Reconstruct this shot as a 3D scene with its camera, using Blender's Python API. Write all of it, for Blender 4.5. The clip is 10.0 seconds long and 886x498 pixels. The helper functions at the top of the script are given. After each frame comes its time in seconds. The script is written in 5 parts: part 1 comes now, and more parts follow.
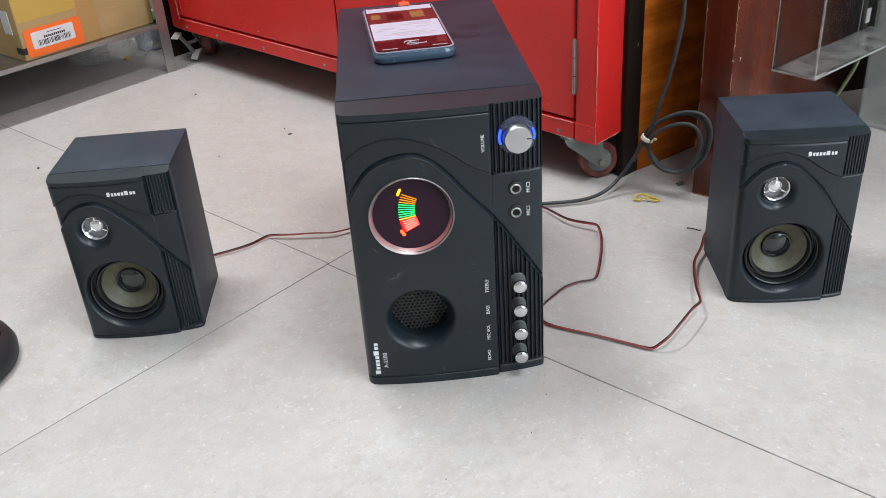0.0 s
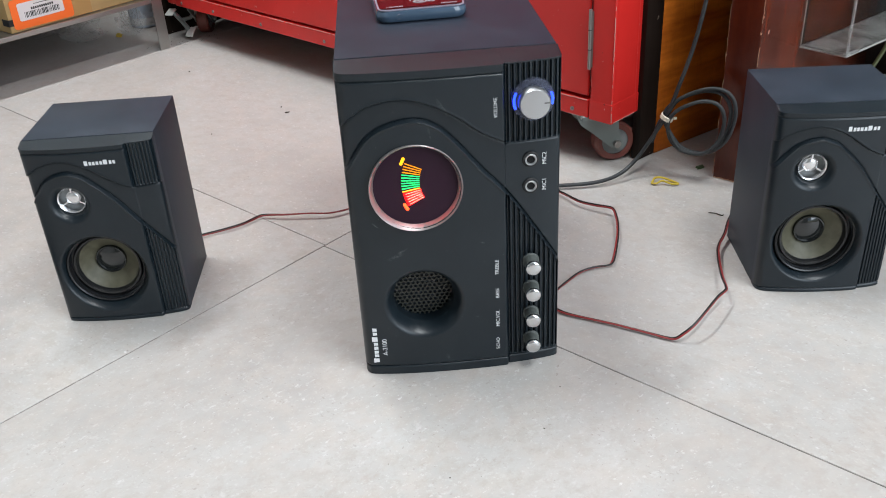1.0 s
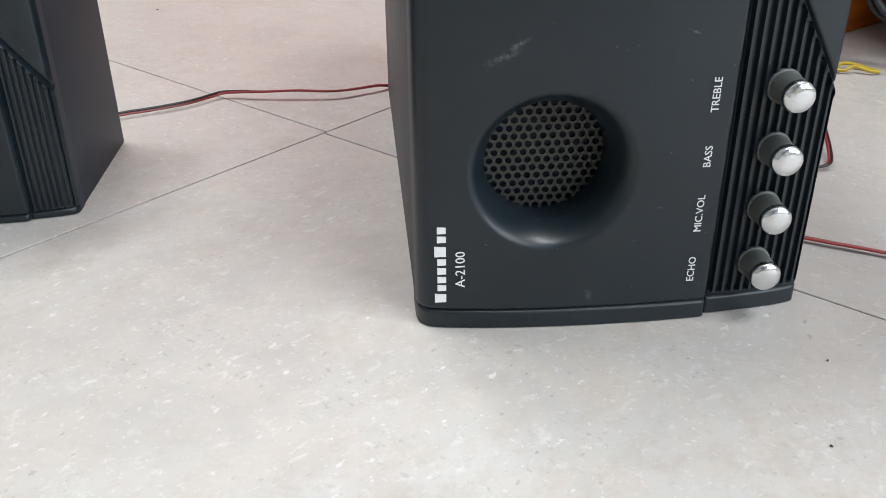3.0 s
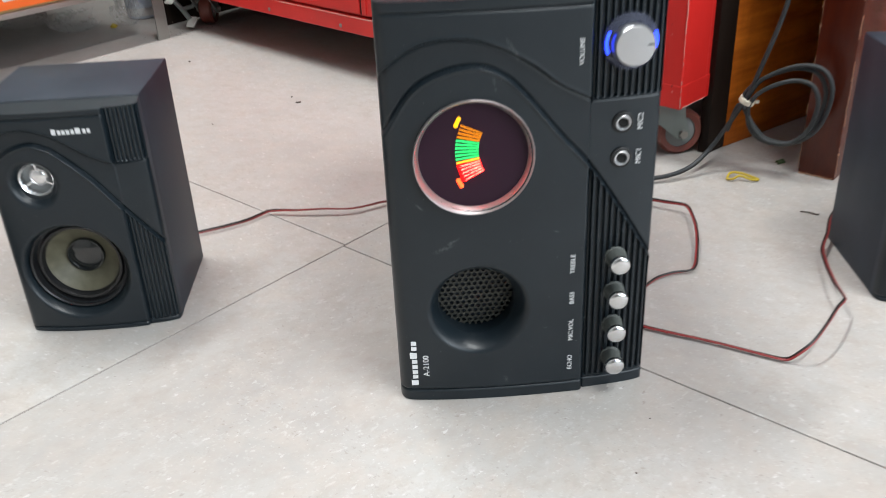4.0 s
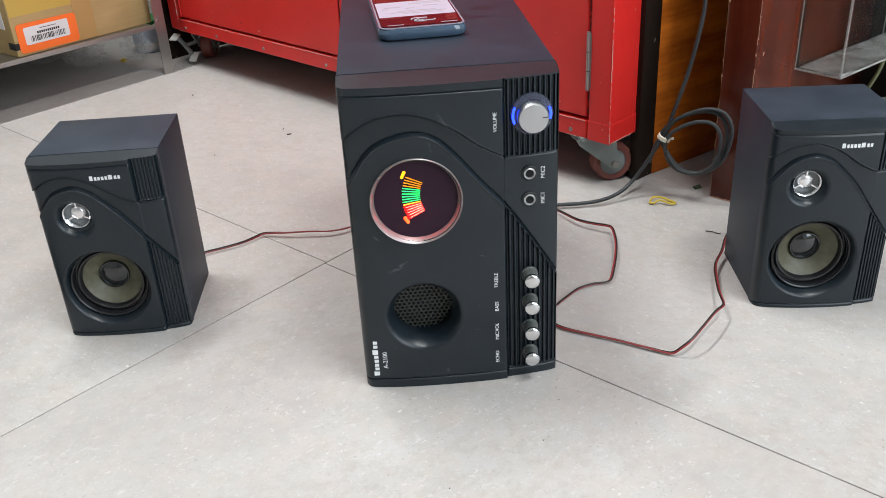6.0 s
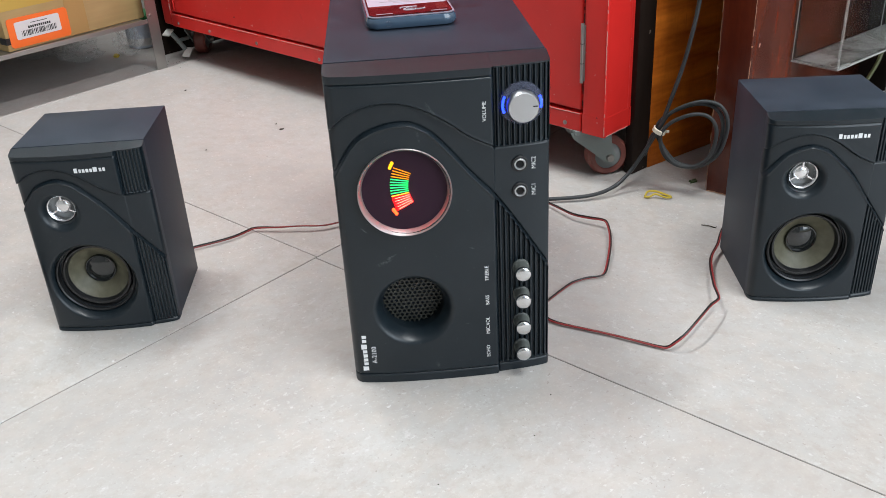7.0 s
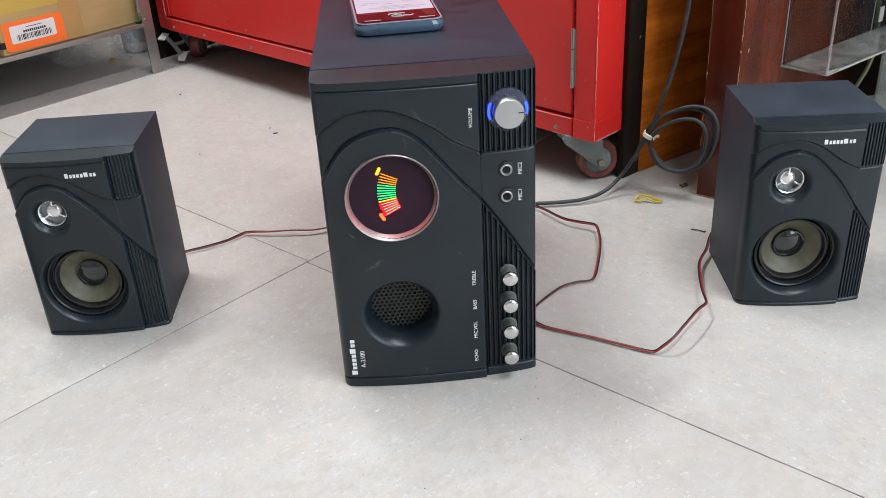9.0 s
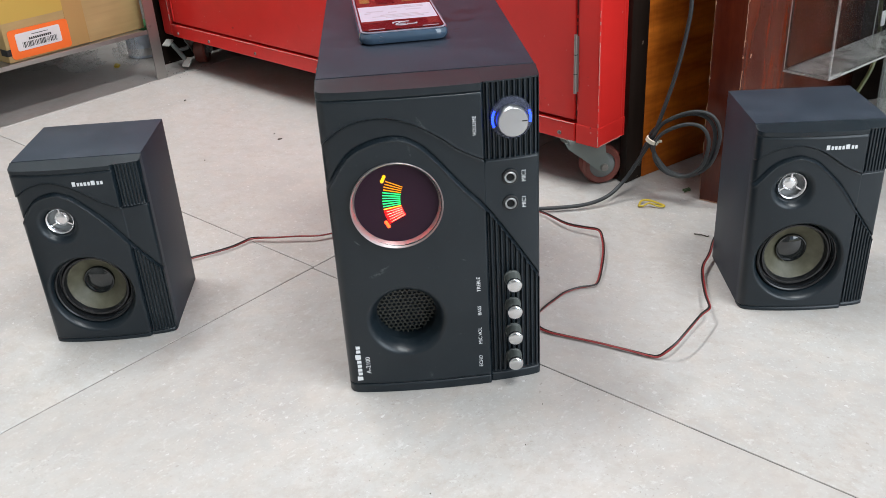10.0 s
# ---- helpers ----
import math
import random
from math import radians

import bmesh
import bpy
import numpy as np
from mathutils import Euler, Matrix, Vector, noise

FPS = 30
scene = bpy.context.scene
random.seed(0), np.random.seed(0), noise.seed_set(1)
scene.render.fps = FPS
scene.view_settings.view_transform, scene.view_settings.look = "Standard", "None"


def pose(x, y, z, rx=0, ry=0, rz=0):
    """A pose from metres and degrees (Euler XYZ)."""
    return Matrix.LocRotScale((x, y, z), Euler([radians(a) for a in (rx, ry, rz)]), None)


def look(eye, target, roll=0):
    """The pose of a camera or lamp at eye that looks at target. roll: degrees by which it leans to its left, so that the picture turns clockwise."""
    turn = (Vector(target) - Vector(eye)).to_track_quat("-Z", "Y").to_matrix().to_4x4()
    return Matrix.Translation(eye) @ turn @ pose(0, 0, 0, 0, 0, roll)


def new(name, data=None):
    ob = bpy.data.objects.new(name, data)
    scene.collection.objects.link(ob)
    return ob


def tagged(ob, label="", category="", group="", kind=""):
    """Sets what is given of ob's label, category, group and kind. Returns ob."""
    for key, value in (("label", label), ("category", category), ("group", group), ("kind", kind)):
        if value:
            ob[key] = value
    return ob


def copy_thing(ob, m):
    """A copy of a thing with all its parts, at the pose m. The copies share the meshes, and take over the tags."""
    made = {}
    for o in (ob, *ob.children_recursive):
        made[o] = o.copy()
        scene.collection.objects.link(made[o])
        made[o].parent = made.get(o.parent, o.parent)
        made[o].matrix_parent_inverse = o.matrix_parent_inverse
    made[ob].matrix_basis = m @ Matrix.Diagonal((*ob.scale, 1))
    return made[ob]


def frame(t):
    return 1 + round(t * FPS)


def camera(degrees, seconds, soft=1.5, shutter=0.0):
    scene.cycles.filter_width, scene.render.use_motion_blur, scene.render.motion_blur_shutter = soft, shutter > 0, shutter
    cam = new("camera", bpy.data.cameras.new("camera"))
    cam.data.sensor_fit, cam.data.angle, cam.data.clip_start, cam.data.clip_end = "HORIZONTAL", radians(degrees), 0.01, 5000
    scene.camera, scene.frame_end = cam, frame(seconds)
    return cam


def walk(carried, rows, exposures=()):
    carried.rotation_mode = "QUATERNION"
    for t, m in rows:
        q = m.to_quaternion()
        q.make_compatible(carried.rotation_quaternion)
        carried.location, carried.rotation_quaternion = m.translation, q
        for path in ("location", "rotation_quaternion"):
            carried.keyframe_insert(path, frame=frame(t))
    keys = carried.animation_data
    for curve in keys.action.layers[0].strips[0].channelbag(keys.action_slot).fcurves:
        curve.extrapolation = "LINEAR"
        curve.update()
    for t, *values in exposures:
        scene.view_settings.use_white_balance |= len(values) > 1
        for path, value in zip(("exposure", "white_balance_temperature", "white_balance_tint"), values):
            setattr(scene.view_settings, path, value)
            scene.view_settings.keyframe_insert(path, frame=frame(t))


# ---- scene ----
cam = camera(52.6, 10.0, soft=0.9, shutter=0.3)
PATH = [
    (0, (0.042, -0.696, 0.541), (0.138, 1.037, -0.453), -4.1),
    (0.5, (0.038, -0.683, 0.526), (0.134, 1.048, -0.471), -4.0),
    (1, (0.038, -0.643, 0.491), (0.135, 1.088, -0.507), -3.3),
    (1.5, (0.018, -0.539, 0.396), (0.114, 1.194, -0.599), -3.2),
    (2, (-0.008, -0.434, 0.294), (0.106, 1.303, -0.69), -2.4),
    (2.2, (-0.015, -0.399, 0.259), (0.115, 1.341, -0.719), -1.8),
    (3.3, (-0.018, -0.325, 0.216), (0.14, 1.427, -0.735), -0.5),
    (3.5, (-0.007, -0.349, 0.256), (0.148, 1.404, -0.694), -0.6),
    (4, (0.005, -0.51, 0.391), (0.105, 1.25, -0.555), -2.7),
    (4.5, (0.029, -0.631, 0.488), (0.124, 1.136, -0.445), -3.0),
    (5, (0.039, -0.655, 0.485), (0.144, 1.109, -0.453), -3.1),
    (5.5, (0.034, -0.66, 0.488), (0.137, 1.103, -0.452), -3.1),
    (7, (0.045, -0.65, 0.472), (0.148, 1.112, -0.469), -3.2),
    (7.5, (0.046, -0.649, 0.476), (0.148, 1.114, -0.463), -3.2),
    (8, (0.048, -0.65, 0.476), (0.151, 1.113, -0.463), -3.2),
    (8.5, (0.053, -0.651, 0.474), (0.155, 1.113, -0.464), -3.2),
    (9, (0.055, -0.654, 0.476), (0.159, 1.11, -0.461), -3.2),
    (9.5, (0.053, -0.658, 0.483), (0.151, 1.108, -0.451), -3.4),
    (10, (0.054, -0.657, 0.482), (0.151, 1.109, -0.45), -3.5),
]
walk(cam, [(t, look(eye, target, roll)) for t, eye, target, roll in PATH], exposures=[(0, -0.03, 6480, 10), (2.2, -0.01, 6480, 10), (3.3, 0.10, 6650, 10), (4.5, 0.08, 6680, 10), (5.5, 0.02, 6650, 10), (7, 0.02, 6550, 10), (10, 0.04, 6550, 10)])

# ---- light ----
# The room lies at 45 degrees to the speaker set: u runs along the shelf, v along the cabinet front.
R45 = math.sqrt(0.5)


def uv(u, v, z=0.0):
    return Vector(((u - v) * R45, (u + v) * R45, z))


world = bpy.data.worlds.new("world")
scene.world = world
world.use_nodes = True
sky = world.node_tree.nodes.new("ShaderNodeTexSky")
sky.sky_type, sky.sun_disc = "NISHITA", False
sky.sun_elevation, sky.sun_rotation = radians(50), radians(200)
world.node_tree.links.new(sky.outputs[0], world.node_tree.nodes["Background"].inputs[0])
world.node_tree.nodes["Background"].inputs[1].default_value = 0.1


def area_lamp(name, at, towards, sx, sy, power, color):
    data = bpy.data.lights.new(name, "AREA")
    data.shape, data.size, data.size_y, data.energy, data.color = "RECTANGLE", sx, sy, power, color
    ob = new(name, data)
    ob.matrix_world = look(at, towards)
    return ob


TUBES = [(0.02, -1.05, 46.0), (0.04, 0.98, 63.0)]
for u, v, watts in TUBES:
    lamp = area_lamp("tube_light", uv(u, v, 2.66), uv(u, v, 0), 1.2, 0.07, watts, (0.935, 0.98, 1.0))
    lamp.matrix_world = Matrix.Translation(uv(u, v, 2.66)) @ pose(0, 0, 0, 0, 0, 45)
# soft fill lamp in an unseen opening, added at the front right
area_lamp("daylight_fill", uv(0.05, -2.45, 1.35), uv(0.2, 0, 0.5), 1.85, 1.9, 58.0, (0.84, 0.93, 1.0))

# ---- materials ----


def material(name, color, rough=0.5, metal=0.0):
    m = bpy.data.materials.new(name)
    m.use_nodes = True
    b = m.node_tree.nodes["Principled BSDF"]
    b.inputs["Base Color"].default_value = (*color, 1)
    b.inputs["Roughness"].default_value = rough
    b.inputs["Metallic"].default_value = metal
    return m


def node(m, kind, **values):
    n = m.node_tree.nodes.new(kind)
    for key, value in values.items():
        n.inputs[key].default_value = value
    return n


def link(m, a, b):
    m.node_tree.links.new(a, b)


def coords(m, scale=(1, 1, 1), turn=(0, 0, 0)):
    """Object coordinates in metres, stretched by scale."""
    mapping = node(m, "ShaderNodeMapping", Scale=scale, Rotation=turn)
    link(m, node(m, "ShaderNodeTexCoord").outputs["Object"], mapping.inputs["Vector"])
    return mapping.outputs[0]


def bsdf(m):
    return m.node_tree.nodes["Principled BSDF"]


def noise_tex(m, at, scale, detail=4.0, rough=0.55):
    n = node(m, "ShaderNodeTexNoise", Scale=scale, Detail=detail, Roughness=rough)
    link(m, at, n.inputs["Vector"])
    return n.outputs["Fac"]


def ramp(m, value, stops):
    r = m.node_tree.nodes.new("ShaderNodeValToRGB")
    els = r.color_ramp.elements
    while len(els) < len(stops):
        els.new(0.5)
    for e, (p, c) in zip(els, stops):
        e.position = p
        e.color = (*c, 1) if len(c) == 3 else c
    link(m, value, r.inputs[0])
    return r.outputs[0]


def grey(a):
    return (a, a, a)


def mix(m, fac, a, b, mode="MIX"):
    n = m.node_tree.nodes.new("ShaderNodeMix")
    n.data_type, n.blend_type = "RGBA", mode
    for sock, value in ((n.inputs[0], fac), (n.inputs[6], a), (n.inputs[7], b)):
        if isinstance(value, (int, float)):
            sock.default_value = value
        elif isinstance(value, tuple):
            sock.default_value = (*value, 1)
        else:
            link(m, value, sock)
    return n.outputs[2]


def bump(m, height, strength, distance):
    n = node(m, "ShaderNodeBump", Strength=strength, Distance=distance)
    link(m, height, n.inputs["Height"])
    link(m, n.outputs[0], bsdf(m).inputs["Normal"])


def rough_from(m, value, lo, hi):
    n = node(m, "ShaderNodeMapRange", **{"To Min": lo, "To Max": hi})
    link(m, value, n.inputs[0])
    link(m, n.outputs[0], bsdf(m).inputs["Roughness"])


def plastic(name, color, dusty, rlo, rhi, grain=900.0, dust=0.10, gloss=0.5):
    """Moulded plastic or vinyl with fine grain, faint dust and scuffs."""
    m = material(name, color)
    at = coords(m)
    big, fine = noise_tex(m, at, 22, 5, 0.6), noise_tex(m, at, grain, 2)
    scuff = noise_tex(m, coords(m, (110, 110, 45), (0.3, 0.5, 0.2)), 1.0, 4, 0.65)
    base = mix(m, ramp(m, big, [(0.35, grey(0)), (0.8, grey(dust))]), color, dusty)
    base = mix(m, ramp(m, scuff, [(0.715, grey(0)), (0.80, grey(0.10 + dust))]), base, dusty)
    base = mix(m, ramp(m, noise_tex(m, at, 620, 2, 0.5), [(0.745, grey(0)), (0.79, grey(0.35))]), base, (0.30, 0.30, 0.30))
    link(m, base, bsdf(m).inputs["Base Color"])
    rough_from(m, big, rlo, rhi)
    bump(m, fine, 0.12, 0.0004)
    bsdf(m).inputs["Specular IOR Level"].default_value = gloss
    return m


M_FRONT = plastic("black_moulded_plastic", (0.0058, 0.0112, 0.0158), (0.11, 0.125, 0.14), 0.28, 0.42, 900.0, 0.05, 0.45)
M_SUB_FRONT = plastic("scuffed_black_plastic", (0.0058, 0.0112, 0.0158), (0.11, 0.125, 0.14), 0.28, 0.42, 900.0, 0.05, 0.45)
M_TOP = plastic("dusty_black_vinyl", (0.018, 0.025, 0.036), (0.12, 0.14, 0.18), 0.42, 0.58, 500.0, 0.20, 0.26)
M_LID = plastic("stained_black_vinyl", (0.0145, 0.0195, 0.030), (0.115, 0.13, 0.17), 0.38, 0.50, 500.0, 0.11, 0.20)


def stain(m, spots, color):
    """Dried drips: a few dark blotches with ragged outlines."""
    b = bsdf(m)
    base = b.inputs["Base Color"].links[0].from_socket
    at = coords(m)
    wob = node(m, "ShaderNodeTexNoise", Scale=90.0, Detail=3.0)
    link(m, at, wob.inputs["Vector"])
    moved = m.node_tree.nodes.new("ShaderNodeVectorMath")
    moved.operation = "MULTIPLY_ADD"
    link(m, wob.outputs["Color"], moved.inputs[0])
    moved.inputs[1].default_value = (0.03, 0.03, 0.0)
    link(m, at, moved.inputs[2])
    for x, y, rx, ry in spots:
        mp = node(m, "ShaderNodeMapping", Location=(-(x + 0.015) / rx, -(y + 0.015) / ry, 0), Scale=(1 / rx, 1 / ry, 0))
        link(m, moved.outputs[0], mp.inputs["Vector"])
        ln = m.node_tree.nodes.new("ShaderNodeVectorMath")
        ln.operation = "LENGTH"
        link(m, mp.outputs[0], ln.inputs[0])
        base = mix(m, ramp(m, ln.outputs["Value"], [(0.45, grey(0.62)), (0.95, grey(0))]), base, color)
    link(m, base, b.inputs["Base Color"])


stain(M_LID, [(0.136, 0.205, 0.016, 0.010), (0.125, 0.175, 0.018, 0.007), (0.150, 0.215, 0.006, 0.012), (0.114, 0.185, 0.010, 0.012), (0.120, 0.140, 0.004, 0.005)], (0.012, 0.006, 0.008))


def scuff(m, strokes, color):
    """Short pale rub marks on an upright front: place, half length, half width and lean of each."""
    b = bsdf(m)
    base = b.inputs["Base Color"].links[0].from_socket
    at = coords(m)
    ragged = ramp(m, noise_tex(m, at, 420, 3, 0.7), [(0.40, grey(0)), (0.62, grey(1))])
    for x, z, long, wide, lean in strokes:
        mp = node(m, "ShaderNodeMapping", Location=(x, 0, z), Rotation=(0, radians(lean), 0), Scale=(long, 1e4, wide))
        mp.vector_type = "TEXTURE"
        link(m, at, mp.inputs["Vector"])
        ln = m.node_tree.nodes.new("ShaderNodeVectorMath")
        ln.operation = "LENGTH"
        link(m, mp.outputs[0], ln.inputs[0])
        inside = ramp(m, ln.outputs["Value"], [(0.2, grey(0.34)), (1.0, grey(0))])
        base = mix(m, mix(m, 1.0, inside, ragged, "MULTIPLY"), base, color)
    link(m, base, b.inputs["Base Color"])


scuff(M_SUB_FRONT, [(0.078, 0.2485, 0.007, 0.0018, 60), (0.0815, 0.243, 0.005, 0.0012, 75), (0.068, 0.228, 0.006, 0.0012, 80), (0.034, 0.120, 0.009, 0.0022, -25), (0.040, 0.125, 0.006, 0.0014, -30),
                    (0.100, 0.056, 0.002, 0.001, 0), (0.073, 0.016, 0.004, 0.002, 70), (0.020, 0.150, 0.004, 0.001, 40), (0.106, 0.128, 0.003, 0.0007, 20)], (0.24, 0.25, 0.25))
M_SURROUND = plastic("black_rubber_surround", (0.008, 0.008, 0.009), (0.10, 0.10, 0.10), 0.24, 0.38, 900.0, 0.12)
M_RUBBER = plastic("black_rubber", (0.009, 0.009, 0.010), (0.08, 0.08, 0.08), 0.45, 0.6)
M_CABLE = plastic("dark_grey_cable", (0.020, 0.023, 0.025), (0.10, 0.105, 0.11), 0.42, 0.6, 900.0, 0.16)
M_WIRE_BLACK = material("black_wire", (0.012, 0.011, 0.011), 0.42)
M_WIRE_RED = plastic("red_wire", (0.24, 0.024, 0.024), (0.36, 0.16, 0.14), 0.3, 0.45)
# near-black, painting the shade inside holes and gaps
M_VOID_SHADE = material("void_shade", (0.004, 0.004, 0.004), 0.9)
M_SLEEVE = plastic("grey_green_knob", (0.085, 0.094, 0.088), (0.1, 0.1, 0.1), 0.4, 0.55)
M_CHROME = material("chrome", (0.66, 0.67, 0.68), 0.10, 1.0)
bump(M_CHROME, noise_tex(M_CHROME, coords(M_CHROME), 260, 3), 0.25, 0.0012)
M_SATIN = material("satin_silver", (0.54, 0.55, 0.57), 0.32, 1.0)
bump(M_SATIN, noise_tex(M_SATIN, coords(M_SATIN), 700, 3), 0.10, 0.0005)
M_BRIGHT = material("bright_silver", (0.82, 0.82, 0.83), 0.22, 1.0)
M_GRILLE = plastic("olive_grey_mesh", (0.027, 0.028, 0.023), (0.14, 0.14, 0.11), 0.4, 0.6)
M_HUB = plastic("grey_hub", (0.22, 0.23, 0.23), (0.10, 0.10, 0.10), 0.4, 0.6)
M_BLUE = material("blue_plastic", (0.05, 0.09, 0.22), 0.4)
M_WHITE_INK = material("white_ink", (0.72, 0.73, 0.74), 0.5)
M_WINDOW = material("smoked_window", (0.030, 0.014, 0.024), 0.10)
bsdf(M_WINDOW).inputs["Specular IOR Level"].default_value = 0.10
M_RING = material("brushed_ring", (0.33, 0.30, 0.30), 0.40, 0.7)
M_CAP = material("shiny_dust_cap", (0.016, 0.018, 0.018), 0.07)
bsdf(M_CAP).inputs["Specular IOR Level"].default_value = 0.8


def cone_material():
    m = material("olive_cone", (0.105, 0.098, 0.062), 0.5)
    at = coords(m)
    f = noise_tex(m, at, 120, 4)
    link(m, ramp(m, f, [(0.3, (0.085, 0.080, 0.050)), (0.75, (0.135, 0.126, 0.084))]), bsdf(m).inputs["Base Color"])
    bump(m, f, 0.25, 0.0006)
    return m


M_CONE = cone_material()


def glow(name, color, strength):
    m = material(name, color, 0.4)
    b = bsdf(m)
    b.inputs["Emission Color"].default_value = (*color, 1)
    b.inputs["Emission Strength"].default_value = strength
    return m


M_LED_ORANGE = glow("orange_led", (1.0, 0.30, 0.0), 0.9)
M_LED_GREEN = glow("green_led", (0.02, 0.90, 0.20), 1.5)
M_LED_AMBER = glow("amber_led", (1.0, 0.30, 0.02), 4.0)
M_LED_RED = glow("red_led", (1.0, 0.0008, 0.0010), 14.0)
M_LED_YELLOW = glow("yellow_led", (1.0, 0.48, 0.005), 1.3)
M_LED_SIGN = glow("red_orange_led", (1.0, 0.07, 0.012), 4.0)
# overexposed middle of the red bars, painted as a paler glow
M_LED_CLIPPED = glow("clipped_led_core", (1.0, 0.50, 0.38), 4.0)
M_LED_BLUE = glow("blue_led", (0.012, 0.045, 1.0), 4.5)
M_BLUE_RING = material("clear_blue_acrylic", (0.62, 0.68, 0.95), 0.08)
bsdf(M_BLUE_RING).inputs["Transmission Weight"].default_value = 0.93
bsdf(M_BLUE_RING).inputs["IOR"].default_value = 1.25


def glass(name, color, rough=0.05, weight=0.9, ior=1.47):
    m = material(name, color, rough)
    bsdf(m).inputs["Transmission Weight"].default_value = weight
    bsdf(m).inputs["IOR"].default_value = ior
    return m


M_ACRYLIC = glass("clear_acrylic", (0.97, 0.97, 0.96), 0.03, 1.0, 1.10)
M_FROST = glass("scuffed_acrylic", (0.80, 0.80, 0.79), 0.22, 0.75)
SMEAR = noise_tex(M_FROST, coords(M_FROST), 34, 4, 0.6)
link(M_FROST, ramp(M_FROST, SMEAR, [(0.36, (0.60, 0.58, 0.55)), (0.58, (0.88, 0.88, 0.86))]), bsdf(M_FROST).inputs["Base Color"])
rough_from(M_FROST, SMEAR, 0.10, 0.34)
M_FILM = material("plastic_film", (0.70, 0.71, 0.72), 0.03)
bsdf(M_FILM).inputs["Alpha"].default_value = 0.13
bsdf(M_FILM).inputs["Specular IOR Level"].default_value = 1.0
bsdf(M_FILM).inputs["Coat Weight"].default_value = 0.7
M_BIN = plastic("cloudy_clear_plastic", (0.50, 0.54, 0.51), (0.62, 0.64, 0.62), 0.10, 0.25, 300.0, 0.5)
bsdf(M_BIN).inputs["Alpha"].default_value = 0.34
# opaque pale grey, painting the glint of clear plastic edges
M_EDGE_GLINT = material("painted_edge_glint", (0.36, 0.36, 0.35), 0.25)


def tile_material():
    m = material("porcelain_tile", (0.496, 0.470, 0.444), 0.3)
    at = coords(m)
    info = node(m, "ShaderNodeObjectInfo")
    cloud, mid = noise_tex(m, at, 5.5, 7, 0.62), noise_tex(m, at, 30, 6, 0.66)
    fleck, fine = noise_tex(m, coords(m, (1, 1.5, 1)), 85, 4, 0.6), noise_tex(m, at, 420, 2)
    base = ramp(m, cloud, [(0.30, (0.342, 0.322, 0.308)), (0.50, (0.416, 0.400, 0.384)), (0.72, (0.471, 0.458, 0.446))])
    base = mix(m, ramp(m, mid, [(0.44, grey(0)), (0.66, grey(0.75))]), base, (0.452, 0.405, 0.368))
    base = mix(m, ramp(m, fleck, [(0.60, grey(0)), (0.74, grey(0.45))]), base, (0.596, 0.596, 0.596))
    base = mix(m, ramp(m, noise_tex(m, at, 60, 4, 0.6), [(0.60, grey(0)), (0.76, grey(0.5))]), base, (0.397, 0.360, 0.338))
    base = mix(m, ramp(m, noise_tex(m, at, 170, 4, 0.65), [(0.53, grey(0)), (0.68, grey(0.55))]), base, (0.387, 0.355, 0.333))
    base = mix(m, ramp(m, noise_tex(m, coords(m, (1.3, 1, 1), (0, 0, 0.7)), 240, 3, 0.6), [(0.60, grey(0)), (0.72, grey(0.5))]), base, (0.585, 0.581, 0.575))
    base = mix(m, ramp(m, noise_tex(m, at, 260, 1), [(0.79, grey(0)), (0.82, grey(0.7))]), base, (0.199, 0.181, 0.162))
    patch = ramp(m, noise_tex(m, at, 17, 4, 0.6), [(0.46, grey(0.0)), (0.62, grey(1.0))])
    streak = ramp(m, noise_tex(m, coords(m, (1, 1.2, 1), (0, 0, 0.5)), 105, 4, 0.65), [(0.585, grey(0)), (0.66, grey(0.42))])
    pale = mix(m, 1.0, patch, streak, "MULTIPLY")
    base = mix(m, pale, base, (0.616, 0.621, 0.620))
    pits = mix(m, 1.0, patch, ramp(m, noise_tex(m, coords(m, (1.6, 1, 1)), 190, 3, 0.6), [(0.61, grey(0)), (0.67, grey(0.6))]), "MULTIPLY")
    base = mix(m, pits, base, (0.268, 0.246, 0.227))
    sparse = ramp(m, noise_tex(m, at, 9, 3, 0.6), [(0.38, grey(0.25)), (0.60, grey(1.0))])
    for scale, turn, lo, amount, tone in ((120, 0.3, 0.655, 0.62, (0.655, 0.656, 0.657)), (68, 1.1, 0.690, 0.45, (0.635, 0.631, 0.626)), (155, 2.0, 0.675, 0.7, (0.248, 0.221, 0.202))):
        spots = ramp(m, noise_tex(m, coords(m, (1.0, 1.7, 1), (0, 0, turn)), scale, 3, 0.55), [(lo, grey(0)), (lo + 0.035, grey(amount))])
        base = mix(m, mix(m, 1.0, sparse, spots, "MULTIPLY"), base, tone)
    tan = ramp(m, noise_tex(m, coords(m, (1, 1.35, 1), (0, 0, 0.9)), 48, 6, 0.72), [(0.47, grey(0)), (0.62, grey(0.55))])
    base = mix(m, mix(m, 1.0, ramp(m, noise_tex(m, at, 6.5, 3, 0.6), [(0.36, grey(0.3)), (0.62, grey(1.0))]), tan, "MULTIPLY"), base, (0.345, 0.300, 0.262))
    base = mix(m, ramp(m, noise_tex(m, at, 3.2, 4, 0.6), [(0.40, grey(0)), (0.68, grey(0.5))]), base, (0.357, 0.325, 0.303))
    link(m, mix(m, 0.04, base, info.outputs["Random"], "OVERLAY"), bsdf(m).inputs["Base Color"])
    rough_from(m, mid, 0.32, 0.50)
    bsdf(m).inputs["Specular IOR Level"].default_value = 0.30
    bump(m, mix(m, 0.5, mid, fine), 0.10, 0.0008)
    return m


